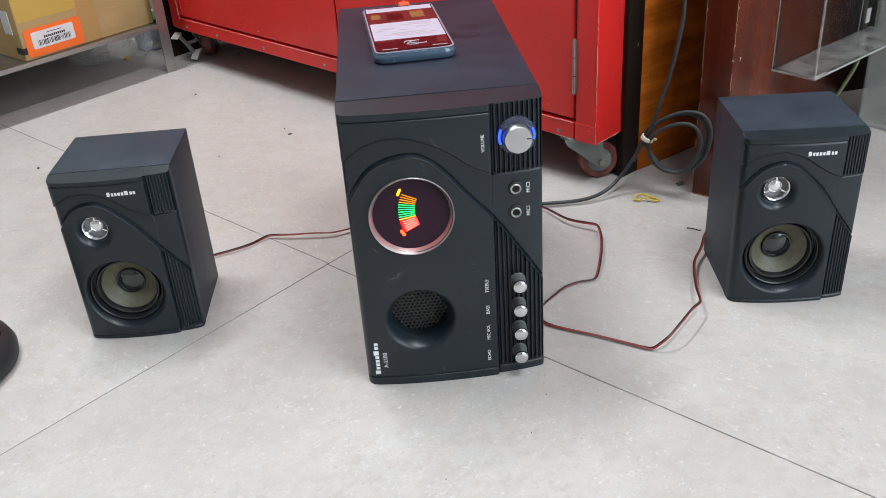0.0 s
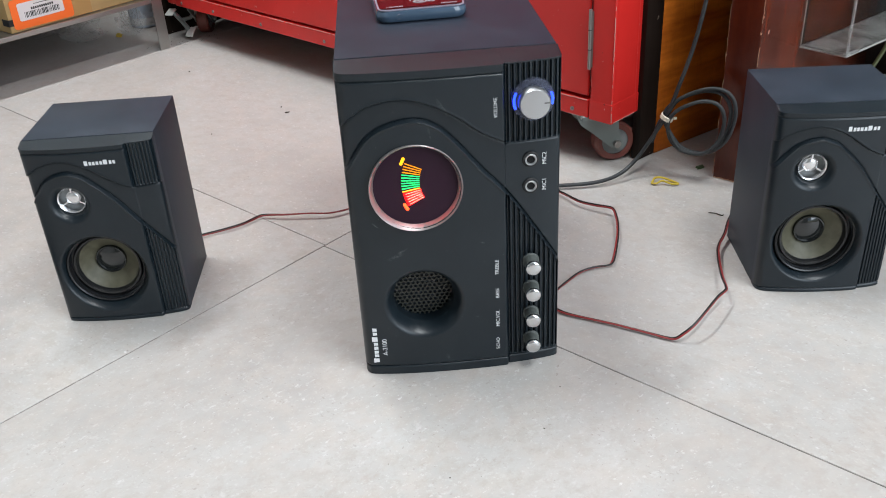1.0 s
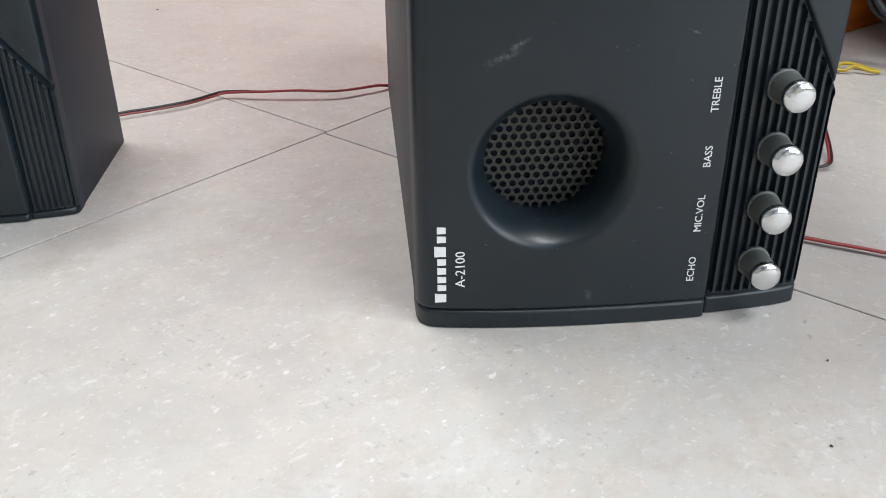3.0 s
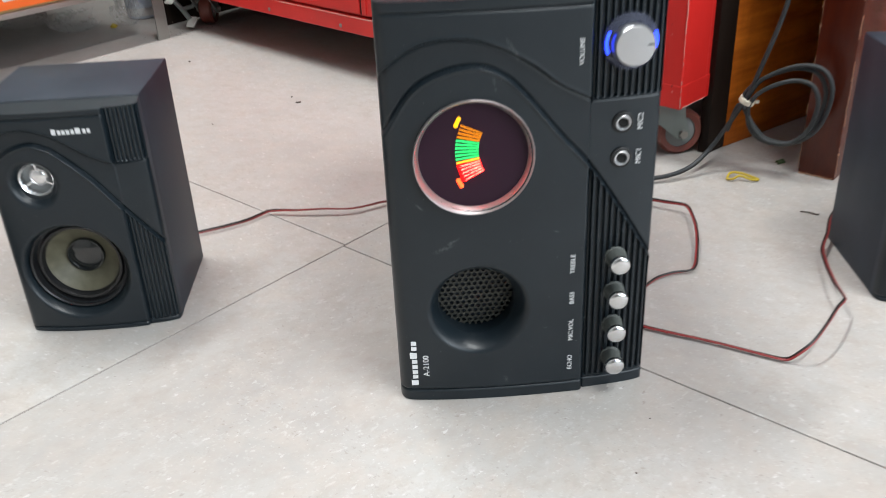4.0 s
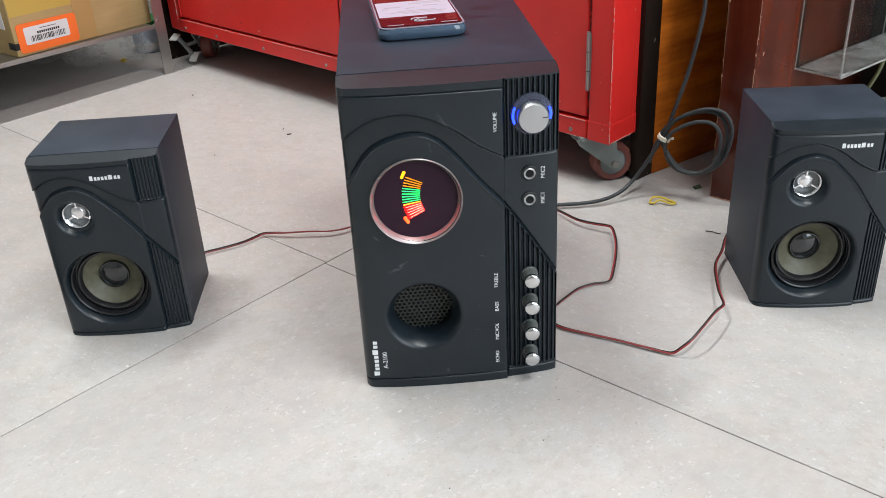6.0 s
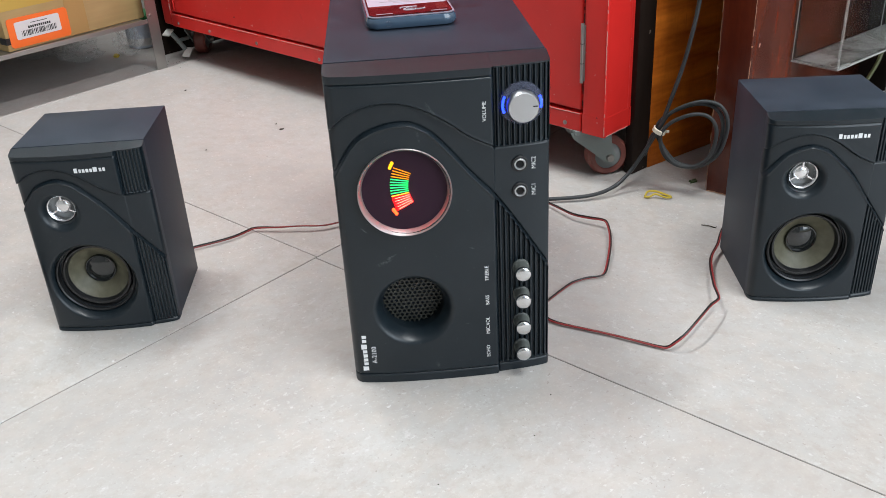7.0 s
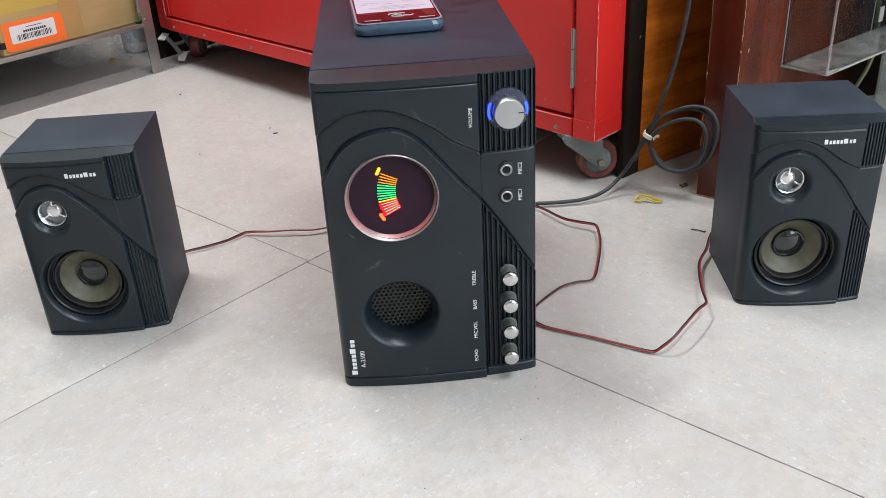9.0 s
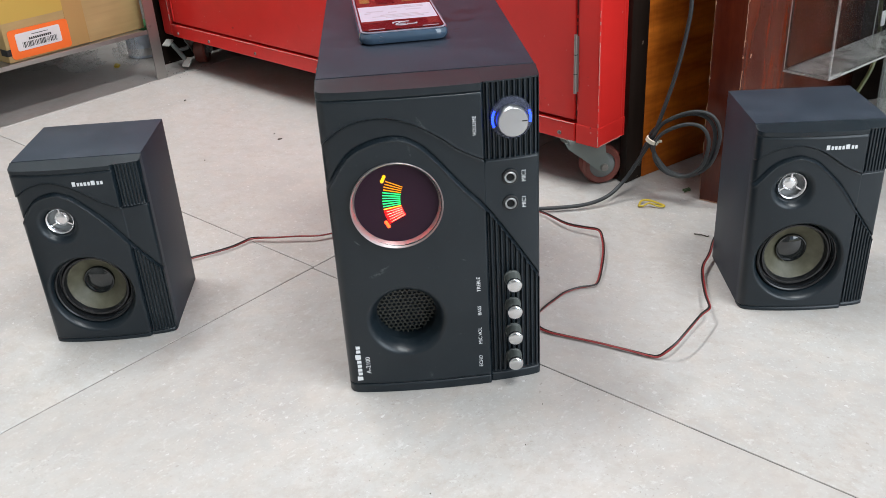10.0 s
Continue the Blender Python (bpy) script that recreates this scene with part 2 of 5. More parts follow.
M_TILE = tile_material()
M_GROUT = material("dark_grout", (0.05, 0.046, 0.042), 0.9)
link(M_GROUT, ramp(M_GROUT, noise_tex(M_GROUT, coords(M_GROUT), 11, 7, 0.75), [(0.36, (0.035, 0.031, 0.028)), (0.48, (0.11, 0.10, 0.09)), (0.60, (0.26, 0.24, 0.22))]), bsdf(M_GROUT).inputs["Base Color"])


def painted(name, color, chip, edge):
    """Gloss paint on steel with chips, dull patches and grime."""
    m = material(name, color, 0.35)
    at = coords(m)
    big, small = noise_tex(m, at, 6, 6, 0.6), noise_tex(m, at, 150, 3, 0.55)
    dark = tuple(c * 0.72 for c in color)
    base = mix(m, ramp(m, big, [(0.35, grey(0.0)), (0.75, grey(0.7))]), color, dark)
    base = mix(m, ramp(m, small, [(0.715, grey(0)), (0.735, grey(0.75))]), base, chip)
    base = mix(m, ramp(m, noise_tex(m, coords(m, (1, 1, 0.6), (0.4, 0.2, 0)), 38, 3, 0.6), [(0.72, grey(0)), (0.75, grey(0.5))]), base, dark)
    base = mix(m, ramp(m, noise_tex(m, coords(m, (300, 300, 18)), 1, 2), [(0.76, grey(0)), (0.80, grey(0.35))]), base, edge)
    base = mix(m, ramp(m, noise_tex(m, at, 140, 1), [(0.79, grey(0)), (0.81, grey(0.8))]), base, (0.05, 0.01, 0.01))
    link(m, base, bsdf(m).inputs["Base Color"])
    rough_from(m, big, 0.28, 0.45)
    bump(m, big, 0.1, 0.004)
    return m


M_RED = painted("red_paint", (0.66, 0.023, 0.019), (0.62, 0.40, 0.36), (0.60, 0.14, 0.10))
M_CHIP = plastic("bare_chipped_primer", (0.50, 0.27, 0.23), (0.6, 0.5, 0.45), 0.5, 0.7)
M_STEEL = plastic("stainless_steel", (0.40, 0.39, 0.37), (0.2, 0.19, 0.17), 0.28, 0.42)
bsdf(M_STEEL).inputs["Metallic"].default_value = 0.85
M_ZINC = plastic("zinc_plate", (0.23, 0.26, 0.25), (0.12, 0.12, 0.11), 0.4, 0.6)
bsdf(M_ZINC).inputs["Metallic"].default_value = 0.5
M_WHEEL = plastic("brown_red_wheel", (0.17, 0.040, 0.028), (0.20, 0.13, 0.11), 0.4, 0.6, 300.0, 0.3)
M_PEDAL = plastic("pale_worn_steel", (0.60, 0.60, 0.56), (0.3, 0.3, 0.28), 0.4, 0.55)
M_SCREW = material("screw_steel", (0.35, 0.33, 0.31), 0.4, 0.9)


def wood(name, dark, light, stretch, rlo, rhi, turn=(0, 0, 0), chips=0.0, bands=0.45, gloss=0.16, stained=0.65):
    """Varnished wood; the grain runs along local z."""
    m = material(name, light, 0.35)
    at = coords(m, stretch, turn)
    flow = noise_tex(m, at, 1.0, 6, 0.62)
    w = node(m, "ShaderNodeTexWave", Scale=1.3, Distortion=5.0, Detail=3.0)
    w.bands_direction = "Z" if stretch[2] > stretch[0] else "X"
    link(m, at, w.inputs["Vector"])
    pores = noise_tex(m, coords(m, (700, 700, 25)), 1.0, 2)
    base = ramp(m, mix(m, bands, flow, w.outputs["Fac"]), [(0.34, dark), (0.66, light)])
    base = mix(m, ramp(m, pores, [(0.55, grey(0)), (0.8, grey(0.35))]), base, tuple(c * 0.5 for c in dark))
    blotch = noise_tex(m, coords(m, (1, 1, 0.45), (0, 0, 0.4)), 13, 5, 0.65)
    base = mix(m, ramp(m, blotch, [(0.42, grey(0)), (0.72, grey(stained))]), base, tuple(c * 0.45 for c in dark))
    if chips:
        base = mix(m, ramp(m, noise_tex(m, coords(m), 70, 2), [(0.755, grey(0)), (0.775, grey(chips))]), base, (0.55, 0.42, 0.34))
    link(m, base, bsdf(m).inputs["Base Color"])
    rough_from(m, flow, rlo, rhi)
    bump(m, pores, 0.08, 0.0005)
    bsdf(m).inputs["Specular IOR Level"].default_value = gloss
    return m


M_MAHOGANY = wood("mahogany_varnish", (0.050, 0.0062, 0.0022), (0.150, 0.024, 0.0068), (13, 13, 2.2), 0.16, 0.30, (0, 0, 0), 0.8, 0.02, 0.40, 0.5)
M_ORANGE_WOOD = wood("orange_wood", (0.30, 0.062, 0.0055), (0.72, 0.195, 0.021), (6, 6, 30), 0.28, 0.42, (0.20, 0.12, 0), 0.0, 0.03, 0.2, 0.4)
M_BLACK_WOOD = wood("dark_stained_wood", (0.012, 0.007, 0.005), (0.024, 0.015, 0.011), (20, 20, 2), 0.4, 0.55, (0, 0, 0), 0.35, 0.05)
M_RAW_EDGE = plastic("worn_wood_edge", (0.36, 0.18, 0.10), (0.55, 0.40, 0.29), 0.6, 0.8)


def card_material():
    m = material("brown_cardboard", (0.36, 0.22, 0.10), 0.75)
    at = coords(m)
    f, flute = noise_tex(m, at, 9, 5), noise_tex(m, coords(m, (8, 8, 160)), 1.0, 2)
    base = ramp(m, f, [(0.3, (0.39, 0.26, 0.105)), (0.75, (0.49, 0.335, 0.15))])
    link(m, mix(m, 0.12, base, flute, "OVERLAY"), bsdf(m).inputs["Base Color"])
    bump(m, flute, 0.1, 0.001)
    return m


M_CARD = card_material()
M_TAPE = material("tan_tape", (0.46, 0.28, 0.11), 0.22)
M_YELLOW_TAPE = material("yellowish_tape", (0.55, 0.37, 0.09), 0.25)
M_ORANGE_LABEL = plastic("orange_sticker", (0.98, 0.17, 0.022), (0.95, 0.3, 0.1), 0.5, 0.6, 300.0, 0.1)
M_PAPER = plastic("white_paper", (0.72, 0.70, 0.70), (0.6, 0.58, 0.56), 0.6, 0.75)
M_INK = material("black_ink", (0.02, 0.02, 0.02), 0.6)
M_WALL = plastic("cream_wall_paint", (0.40, 0.40, 0.39), (0.32, 0.32, 0.31), 0.7, 0.85, 200.0, 0.3)
M_CEIL = plastic("white_ceiling_paint", (0.72, 0.74, 0.76), (0.6, 0.6, 0.6), 0.8, 0.9, 200.0, 0.2)
M_TUBE = glow("lit_tube", (1.0, 0.97, 0.93), 6.0)
M_PHONE_EDGE = material("blue_grey_phone_case", (0.050, 0.082, 0.125), 0.09)
bsdf(M_PHONE_EDGE).inputs["Coat Weight"].default_value = 0.6
M_PHONE_RIM = material("lilac_case_rim", (0.24, 0.22, 0.27), 0.2)


def screen(name, color, strength):
    m = material(name, color, 0.1)
    bsdf(m).inputs["Emission Color"].default_value = (*color, 1)
    bsdf(m).inputs["Emission Strength"].default_value = strength
    return m


M_SCR_WHITE = screen("screen_white", (0.34, 0.33, 0.40), 0.42)
M_SCR_MAROON = screen("screen_maroon", (0.040, 0.003, 0.006), 0.16)
M_SCR_BROWN = screen("screen_brown", (0.085, 0.014, 0.014), 0.35)
M_SCR_GOLD = screen("screen_gold", (0.17, 0.09, 0.03), 0.35)
M_SCR_GREY = screen("screen_grey", (0.30, 0.27, 0.30), 0.4)
M_SCR_BLACK = material("screen_glass", (0.008, 0.006, 0.008), 0.06)
M_YELLOW = plastic("yellow_rubber", (0.50, 0.36, 0.03), (0.5, 0.42, 0.2), 0.5, 0.7)
M_LEAF = material("green_scrap", (0.05, 0.09, 0.035), 0.6)
M_CREAM = plastic("cream_plastic", (0.62, 0.56, 0.45), (0.5, 0.45, 0.35), 0.4, 0.6)
M_BUCKET = plastic("pale_blue_plastic", (0.55, 0.60, 0.70), (0.3, 0.3, 0.32), 0.4, 0.55)
M_GREEN = material("green_plastic", (0.03, 0.20, 0.06), 0.4)
M_ORANGE = material("orange_plastic", (0.62, 0.09, 0.03), 0.4)
M_CRUMB = material("dark_crumb", (0.06, 0.045, 0.035), 0.8)
M_OLIVE_CABLE = material("olive_cable", (0.11, 0.12, 0.045), 0.45)

# ---- shape helpers ----


def part(name, bm, mat, parent=None, label="", smooth=False):
    """Links a bmesh as one mesh object, under a thing or a part."""
    me = bpy.data.meshes.new(name)
    bmesh.ops.recalc_face_normals(bm, faces=bm.faces[:])
    bm.to_mesh(me)
    bm.free()
    me.materials.append(mat)
    if smooth:
        me.shade_smooth()
        if smooth != "all":
            me.set_sharp_from_angle(angle=radians(38))
    ob = new(name, me)
    if parent is not None:
        ob.parent = parent
    return tagged(ob, label)


def thing(name, m, label, category, group="", kind=""):
    ob = new(name)
    ob.empty_display_size = 0.05
    ob.matrix_world = m
    return tagged(ob, label, category, group, kind)


def box_bm(x0, x1, y0, y1, z0, z1, bevel=0.0, seg=2):
    bm = bmesh.new()
    bmesh.ops.create_cube(bm, size=1)
    for v in bm.verts:
        v.co = Vector(((x0, x1)[v.co.x > 0], (y0, y1)[v.co.y > 0], (z0, z1)[v.co.z > 0]))
    if bevel:
        bmesh.ops.bevel(bm, geom=bm.edges[:], offset=bevel, segments=seg, affect="EDGES", profile=0.6)
    return bm


def open_box(x0, x1, y0, y1, z0, z1, t, bevel):
    """A box of wall thickness t, open to the front."""
    bm = box_bm(x0, x1, y0, y1, z0, z1, bevel)
    front = [f for f in bm.faces if f.normal.y < -0.9 and f.calc_area() > 0.3 * (x1 - x0) * (z1 - z0)]
    bmesh.ops.delete(bm, geom=front, context="FACES")
    return join(bm, box_bm(x0 + t, x1 - t, y1 - 2 * t, y1 - t, z0 + t, z1 - t))


def join(*bms):
    out = bms[0]
    for b in bms[1:]:
        me = bpy.data.meshes.new("scratch")
        b.to_mesh(me)
        out.from_mesh(me)
        bpy.data.meshes.remove(me)
        b.free()
    return out


def lathe(profile, cx, cz, n=48, axis="y", cap=False):
    """Turns (radius, along) pairs about an axis; y: through (cx, cz); z: through (x, y) = (cx, cz)."""
    bm = bmesh.new()
    rings = []
    for r, a in profile:
        ring = []
        for i in range(n):
            t = 2 * math.pi * i / n
            p = (cx + r * math.cos(t), a, cz + r * math.sin(t)) if axis == "y" else (cx + r * math.cos(t), cz + r * math.sin(t), a)
            ring.append(bm.verts.new(p))
        rings.append(ring)
    for a, b in zip(rings, rings[1:]):
        for i in range(n):
            bm.faces.new((a[i], a[(i + 1) % n], b[(i + 1) % n], b[i]))
    if cap:
        bm.faces.new(rings[-1])
        if cap == "both":
            bm.faces.new(rings[0])
    return bm


def spline(points, per=8):
    """A smooth line through the points."""
    pts = [Vector(p) for p in points]
    pts = [2 * pts[0] - pts[1]] + pts + [2 * pts[-1] - pts[-2]]
    out = []
    for i in range(1, len(pts) - 2):
        a, b, c, d = pts[i - 1:i + 3]
        for k in range(per):
            t = k / per
            out.append(0.5 * (2 * b + (c - a) * t + (2 * a - 5 * b + 4 * c - d) * t * t + (3 * b - a - 3 * c + d) * t ** 3))
    return out + [pts[-2]]


def sweep(line, radius, n=8):
    """A round cord along the line; its cross-section is carried along without twisting."""
    bm = bmesh.new()
    rings = []
    side = None
    for i, p in enumerate(line):
        d = (line[min(i + 1, len(line) - 1)] - line[max(i - 1, 0)]).normalized()
        if side is None:
            side = d.cross(Vector((0, 0, 1)))
            if side.length < 0.05:
                side = Vector((1, 0, 0))
        side = (side - d * side.dot(d)).normalized()
        over = side.cross(d).normalized()
        rings.append([bm.verts.new(p + radius * (side * math.cos(a) + over * math.sin(a))) for a in (2 * math.pi * k / n for k in range(n))])
    for a, b in zip(rings, rings[1:]):
        for i in range(n):
            bm.faces.new((a[i], a[(i + 1) % n], b[(i + 1) % n], b[i]))
    bm.faces.new(rings[0])
    bm.faces.new(rings[-1])
    return bm


def rounded_plate(x0, x1, z0, z1, y0, y1, r):
    """An upright plate with rounded corners."""
    bm = bmesh.new()
    ring = []
    for cx, cz, a0 in ((x1 - r, z1 - r, 0), (x0 + r, z1 - r, 90), (x0 + r, z0 + r, 180), (x1 - r, z0 + r, 270)):
        for i in range(6):
            a = radians(a0 + i * 18)
            ring.append((cx + r * math.cos(a), cz + r * math.sin(a)))
    f, b = [[bm.verts.new((x, y, z)) for x, z in ring] for y in (y0, y1)]
    bm.faces.new(f)
    bm.faces.new(b)
    for i in range(len(ring)):
        j = (i + 1) % len(ring)
        bm.faces.new((f[i], f[j], b[j], b[i]))
    return bm


def lettering(name, words, size, m, mat, parent):
    """Raised printed words; m carries the text's own x and y onto the surface."""
    data = bpy.data.curves.new("lettering", "FONT")
    data.body, data.size, data.extrude = words, size, 0.00012
    data.align_x, data.align_y = "CENTER", "CENTER"
    data.resolution_u = 3
    ob = new("lettering", data)
    me = bpy.data.meshes.new_from_object(ob)
    bpy.data.objects.remove(ob)
    me.transform(m)
    me.materials.append(mat)
    out = new(name, me)
    out.parent = parent
    return out


def upright_text(x, y, z):
    """Text on a front that faces -y, reading upwards."""
    return Matrix(((0, -1, 0, x), (0, 0, -1, y), (1, 0, 0, z), (0, 0, 0, 1)))


def brand_bars(parent, spot, length, tall):
    """Plain white bars in place of the maker's mark. spot(a, b, back) gives the place along and across."""
    widths = [1.15, 0.8, 0.85, 0.9, 0.85, 1.35, 0.85, 0.85]
    total, at = sum(widths), 0.0
    for i, wd in enumerate(widths):
        a0, a1 = at / total * length, (at + wd * 0.68) / total * length
        at += wd
        top = tall if i in (0, 5) else tall * 0.76
        bm = bmesh.new()
        f, b = [[bm.verts.new(spot(p, q, back)) for p, q in ((a0, 0), (a1, 0), (a1, top), (a0, top))] for back in (0, 1)]
        bm.faces.new(f)
        for k in range(4):
            bm.faces.new((f[k], f[(k + 1) % 4], b[(k + 1) % 4], b[k]))
        part("print_bar", bm, M_WHITE_INK, parent)

# ---- the room ----
room = thing("floor", pose(0, 0, 0), "beige speckled porcelain tile floor with thin dark joints", "floor", kind="structure")
part("grout_bed", box_bm(-4, 4, -4, 4, -0.06, -0.0009), M_GROUT, room, "dark grout in the joints")
U0, U1, V0, V1 = -2.7, 1.18, -2.5, 1.47


def wall(name, u0, u1, v0, v1, z0=0.0, z1=2.8):
    bm = box_bm(u0, u1, v0, v1, z0, z1)
    ob = part(name, bm, M_WALL)
    ob.matrix_world = pose(0, 0, 0, 0, 0, 45)
    return tagged(ob, "plain cream painted wall, added to close the room", "wall", kind="structure")


# unseen walls and ceiling, added to close the room and bounce the light
wall("wall_north", U1, U1 + 0.12, V0 - 0.12, V1 + 0.12)
wall("wall_west", U0 - 0.12, U1, V1, V1 + 0.12)
wall("wall_south", U0 - 0.12, U0, V0, V1)
# an unseen opening beside the camera, added to let in sky and fill light
wall("wall_east", U0 - 0.12, -1.6, V0 - 0.12, V0)
wall("wall_east", 1.0, U1, V0 - 0.12, V0)
wall("wall_east", -1.6, 1.0, V0 - 0.12, V0, 2.4, 2.8)
ceiling = part("ceiling", box_bm(U0 - 0.12, U1 + 0.12, V0 - 0.12, V1 + 0.12, 2.8, 2.9), M_CEIL)
ceiling.matrix_world = pose(0, 0, 0, 0, 0, 45)
tagged(ceiling, "plain white painted ceiling, added to close the room", "ceiling", kind="structure")
for u, v, watts in TUBES:
    lamp = thing("tube_lamp", Matrix.Translation(uv(u, v, 2.8)) @ pose(0, 0, 0, 0, 0, 45), "white ceiling batten with lit tube", "lamp", "ceiling lamps")
    part("batten", box_bm(-0.63, 0.63, -0.03, 0.03, -0.05, 0.0, 0.004), M_CEIL, lamp)
    tube = lathe([(0.013, -0.6), (0.013, 0.6)], 0, 0, 16, "z", "both")
    tube.transform(pose(0, 0, -0.075, 0, 90, 0))
    part("tube", tube, M_TUBE, lamp, "lit white tube", True)
    for s in (-0.6, 0.6):
        part("holder", box_bm(s - 0.012, s + 0.012, -0.015, 0.015, -0.095, -0.048, 0.003), M_CEIL, lamp)

# ---- speaker set ----


def front_height(X, Z, w, h, k):
    """How far the moulded front stands back at x, z: bowed, with waves, ribs and dishes."""
    q = np.clip(1 - (2 * X / w - 1) ** 2, 0, 1)
    Y = -k["bow"] * np.sqrt(q) ** 1.2
    r = k["round"]
    for D, rad in ((X, r), (w - X, r * 0.4)):
        e = np.clip(rad - D, 0, rad)
        Y = Y + rad - np.sqrt(np.clip(rad ** 2 - e ** 2, 0, None))
    s = w * k["seam"]
    Y = Y + k["step"] * (X > s)

    def wave(points):
        line = spline([(a * w, 0, b * h) for a, b in points], 12)
        xs, zs = np.array([p.x for p in line]), np.array([p.z for p in line])
        c = np.interp(X, xs, zs)
        slope = np.interp(X, xs, np.gradient(zs, xs))
        return (Z - c) / np.sqrt(1 + slope ** 2)

    d1, d2 = wave(k["wave_high"]), wave(k["wave_low"])
    d1 = np.where(X > s, Z - k["seam_z"] * h, d1)
    g, t = k["groove"], k["groove"] * 2.2

    def ease(d):
        f = np.clip(d / t + 0.5, 0, 1)
        return f * f * (3 - 2 * f)

    between = ease(-d1) * ease(d2)
    Y = Y + k["recess"] * between * np.where(X > s, 0.4, 1.0)
    Y = Y + 1.5 * g * np.exp(-(d1 / (0.62 * g)) ** 2) + 1.9 * g * np.exp(-(d2 / (0.62 * g)) ** 2)
    Y = Y - 0.7 * g * np.exp(-((d2 + 1.3 * g) / (0.8 * g)) ** 2) - 0.3 * g * np.exp(-((d1 - 1.3 * g) / (0.8 * g)) ** 2)
    Y = Y + 1.2 * g * np.exp(-((X - s) / (0.6 * g)) ** 2) * (d2 < g)
    Y = Y + 1.2 * g * np.exp(-((X - s) / (0.6 * g)) ** 2) * (d1 > -g)
    Y = Y + 1.3 * g * np.exp(-((Z - k["foot"]) / (0.6 * g)) ** 2)
    Y = Y + 1.1 * g * np.exp(-((Z - h + k["brow"]) / (0.6 * g)) ** 2) * (X < s)
    high = (X > s + 1.2 * g) & (X < w - 1.2 * g) & (d1 > 1.5 * g) & (Z < h - 0.5 * k["brow"])
    low = (X > s + 1.2 * g) & (X < w - 1.2 * g) & (d2 < -1.2 * g) & (Z > k["foot"] * 1.2)
    saw = np.abs(((X - s) / k["pitch"]) % 1 - 0.5) * 2
    cut = np.clip((0.62 - saw) / 0.3, 0, 1) * k["rib"]
    Y = Y + cut * (high | low)
    for x, z, rad, wide, deep in k["dishes"]:
        R = np.hypot(X - x, Z - z)
        f = np.clip((rad - R) / wide, 0, 1)
        Y = Y + deep * f * f
    return Y, high, low


def moulded_front(parent, w, h, depth, k, pitch, mat):
    """The front as three parts: the smooth panel, and the ribbed inserts high and low."""
    nx, nz = int(w / pitch), int((h - k["drop"]) / pitch)
    X, Z = np.meshgrid(np.linspace(0, w, nx + 1), np.linspace(0.0005, h - k["drop"], nz + 1), indexing="ij")
    k = dict(k, pitch=k["ribs"] * w / nx)
    Y, high, low = front_height(X, Z, w, h, k)
    idx = np.arange((nx + 1) * (nz + 1)).reshape(nx + 1, nz + 1)
    quads = np.stack([idx[:-1, :-1], idx[1:, :-1], idx[1:, 1:], idx[:-1, 1:]], -1)
    cx, cz = (X[:-1, :-1] + X[1:, 1:]) / 2, (Z[:-1, :-1] + Z[1:, 1:]) / 2
    keep = np.ones(cx.shape, bool)
    for x, z, r in k["holes"]:
        keep &= np.hypot(cx - x, cz - z) > r
    pts = np.stack([X, Y, Z], -1).reshape(-1, 3)
    hi, lo = high[:-1, :-1] & high[1:, 1:], low[:-1, :-1] & low[1:, 1:]
    for name, pick, label in (("front_panel", keep & ~hi & ~lo, "smooth moulded front with wave lines"),
                              ("ribbed_panel", keep & hi, "ribbed insert"), ("ribbed_panel", keep & lo, "ribbed insert")):
        faces = quads[pick]
        used, inv = np.unique(faces, return_inverse=True)
        verts, faces = pts[used], inv.reshape(faces.shape)
        if name == "front_panel":
            rim = np.concatenate([idx[:, 0], idx[-1, 1:], idx[-2::-1, -1], idx[0, -2:0:-1]])
            a = pts[rim]
            b = a.copy()
            b[:, 1] = depth
            b[:, 2] = np.where(a[:, 2] > h - k["drop"] - 1e-6, h - 0.0006, a[:, 2])
            n0, m = len(verts), len(rim)
            verts = np.concatenate([verts, a, b])
            ring = np.arange(m)
            skirt = np.stack([n0 + ring, n0 + (ring + 1) % m, n0 + m + (ring + 1) % m, n0 + m + ring], -1)[:, ::-1]
            over = (ring >= nx + nz) & (ring < 2 * nx + nz)
            faces = np.concatenate([faces, skirt[over]])
            edge = bpy.data.meshes.new("panel_edge")
            edge.from_pydata(np.concatenate([a, b]).tolist(), [], (skirt[~over] - n0).tolist())
            edge.materials.append(M_TOP)
            edge.shade_smooth()
            edge.set_sharp_from_angle(angle=radians(40))
            new("panel_edge", edge).parent = parent
        me = bpy.data.meshes.new(name)
        me.from_pydata(verts.tolist(), [], faces.tolist())
        me.materials.append(mat)
        me.shade_smooth()
        me.set_sharp_from_angle(angle=radians(50))
        ob = new(name, me)
        ob.parent = parent
        tagged(ob, label)


def knob(parent, x, z, y0):
    out = part("knob", lathe([(0.0072, y0), (0.0072, y0 - 0.0015), (0.0066, y0 - 0.002), (0.0062, y0 - 0.0120)], x, z, 28), M_SLEEVE, parent,
               "grey-green sleeve knob", True)
    part("knob_cap", lathe([(0.0062, y0 - 0.0120), (0.0065, y0 - 0.0123), (0.0065, y0 - 0.0143), (0.0059, y0 - 0.0152), (0.0044, y0 - 0.0158), (0.0022, y0 - 0.0160)], x, z, 28, "y", True),
         M_CHROME, out, "chrome cap", True)


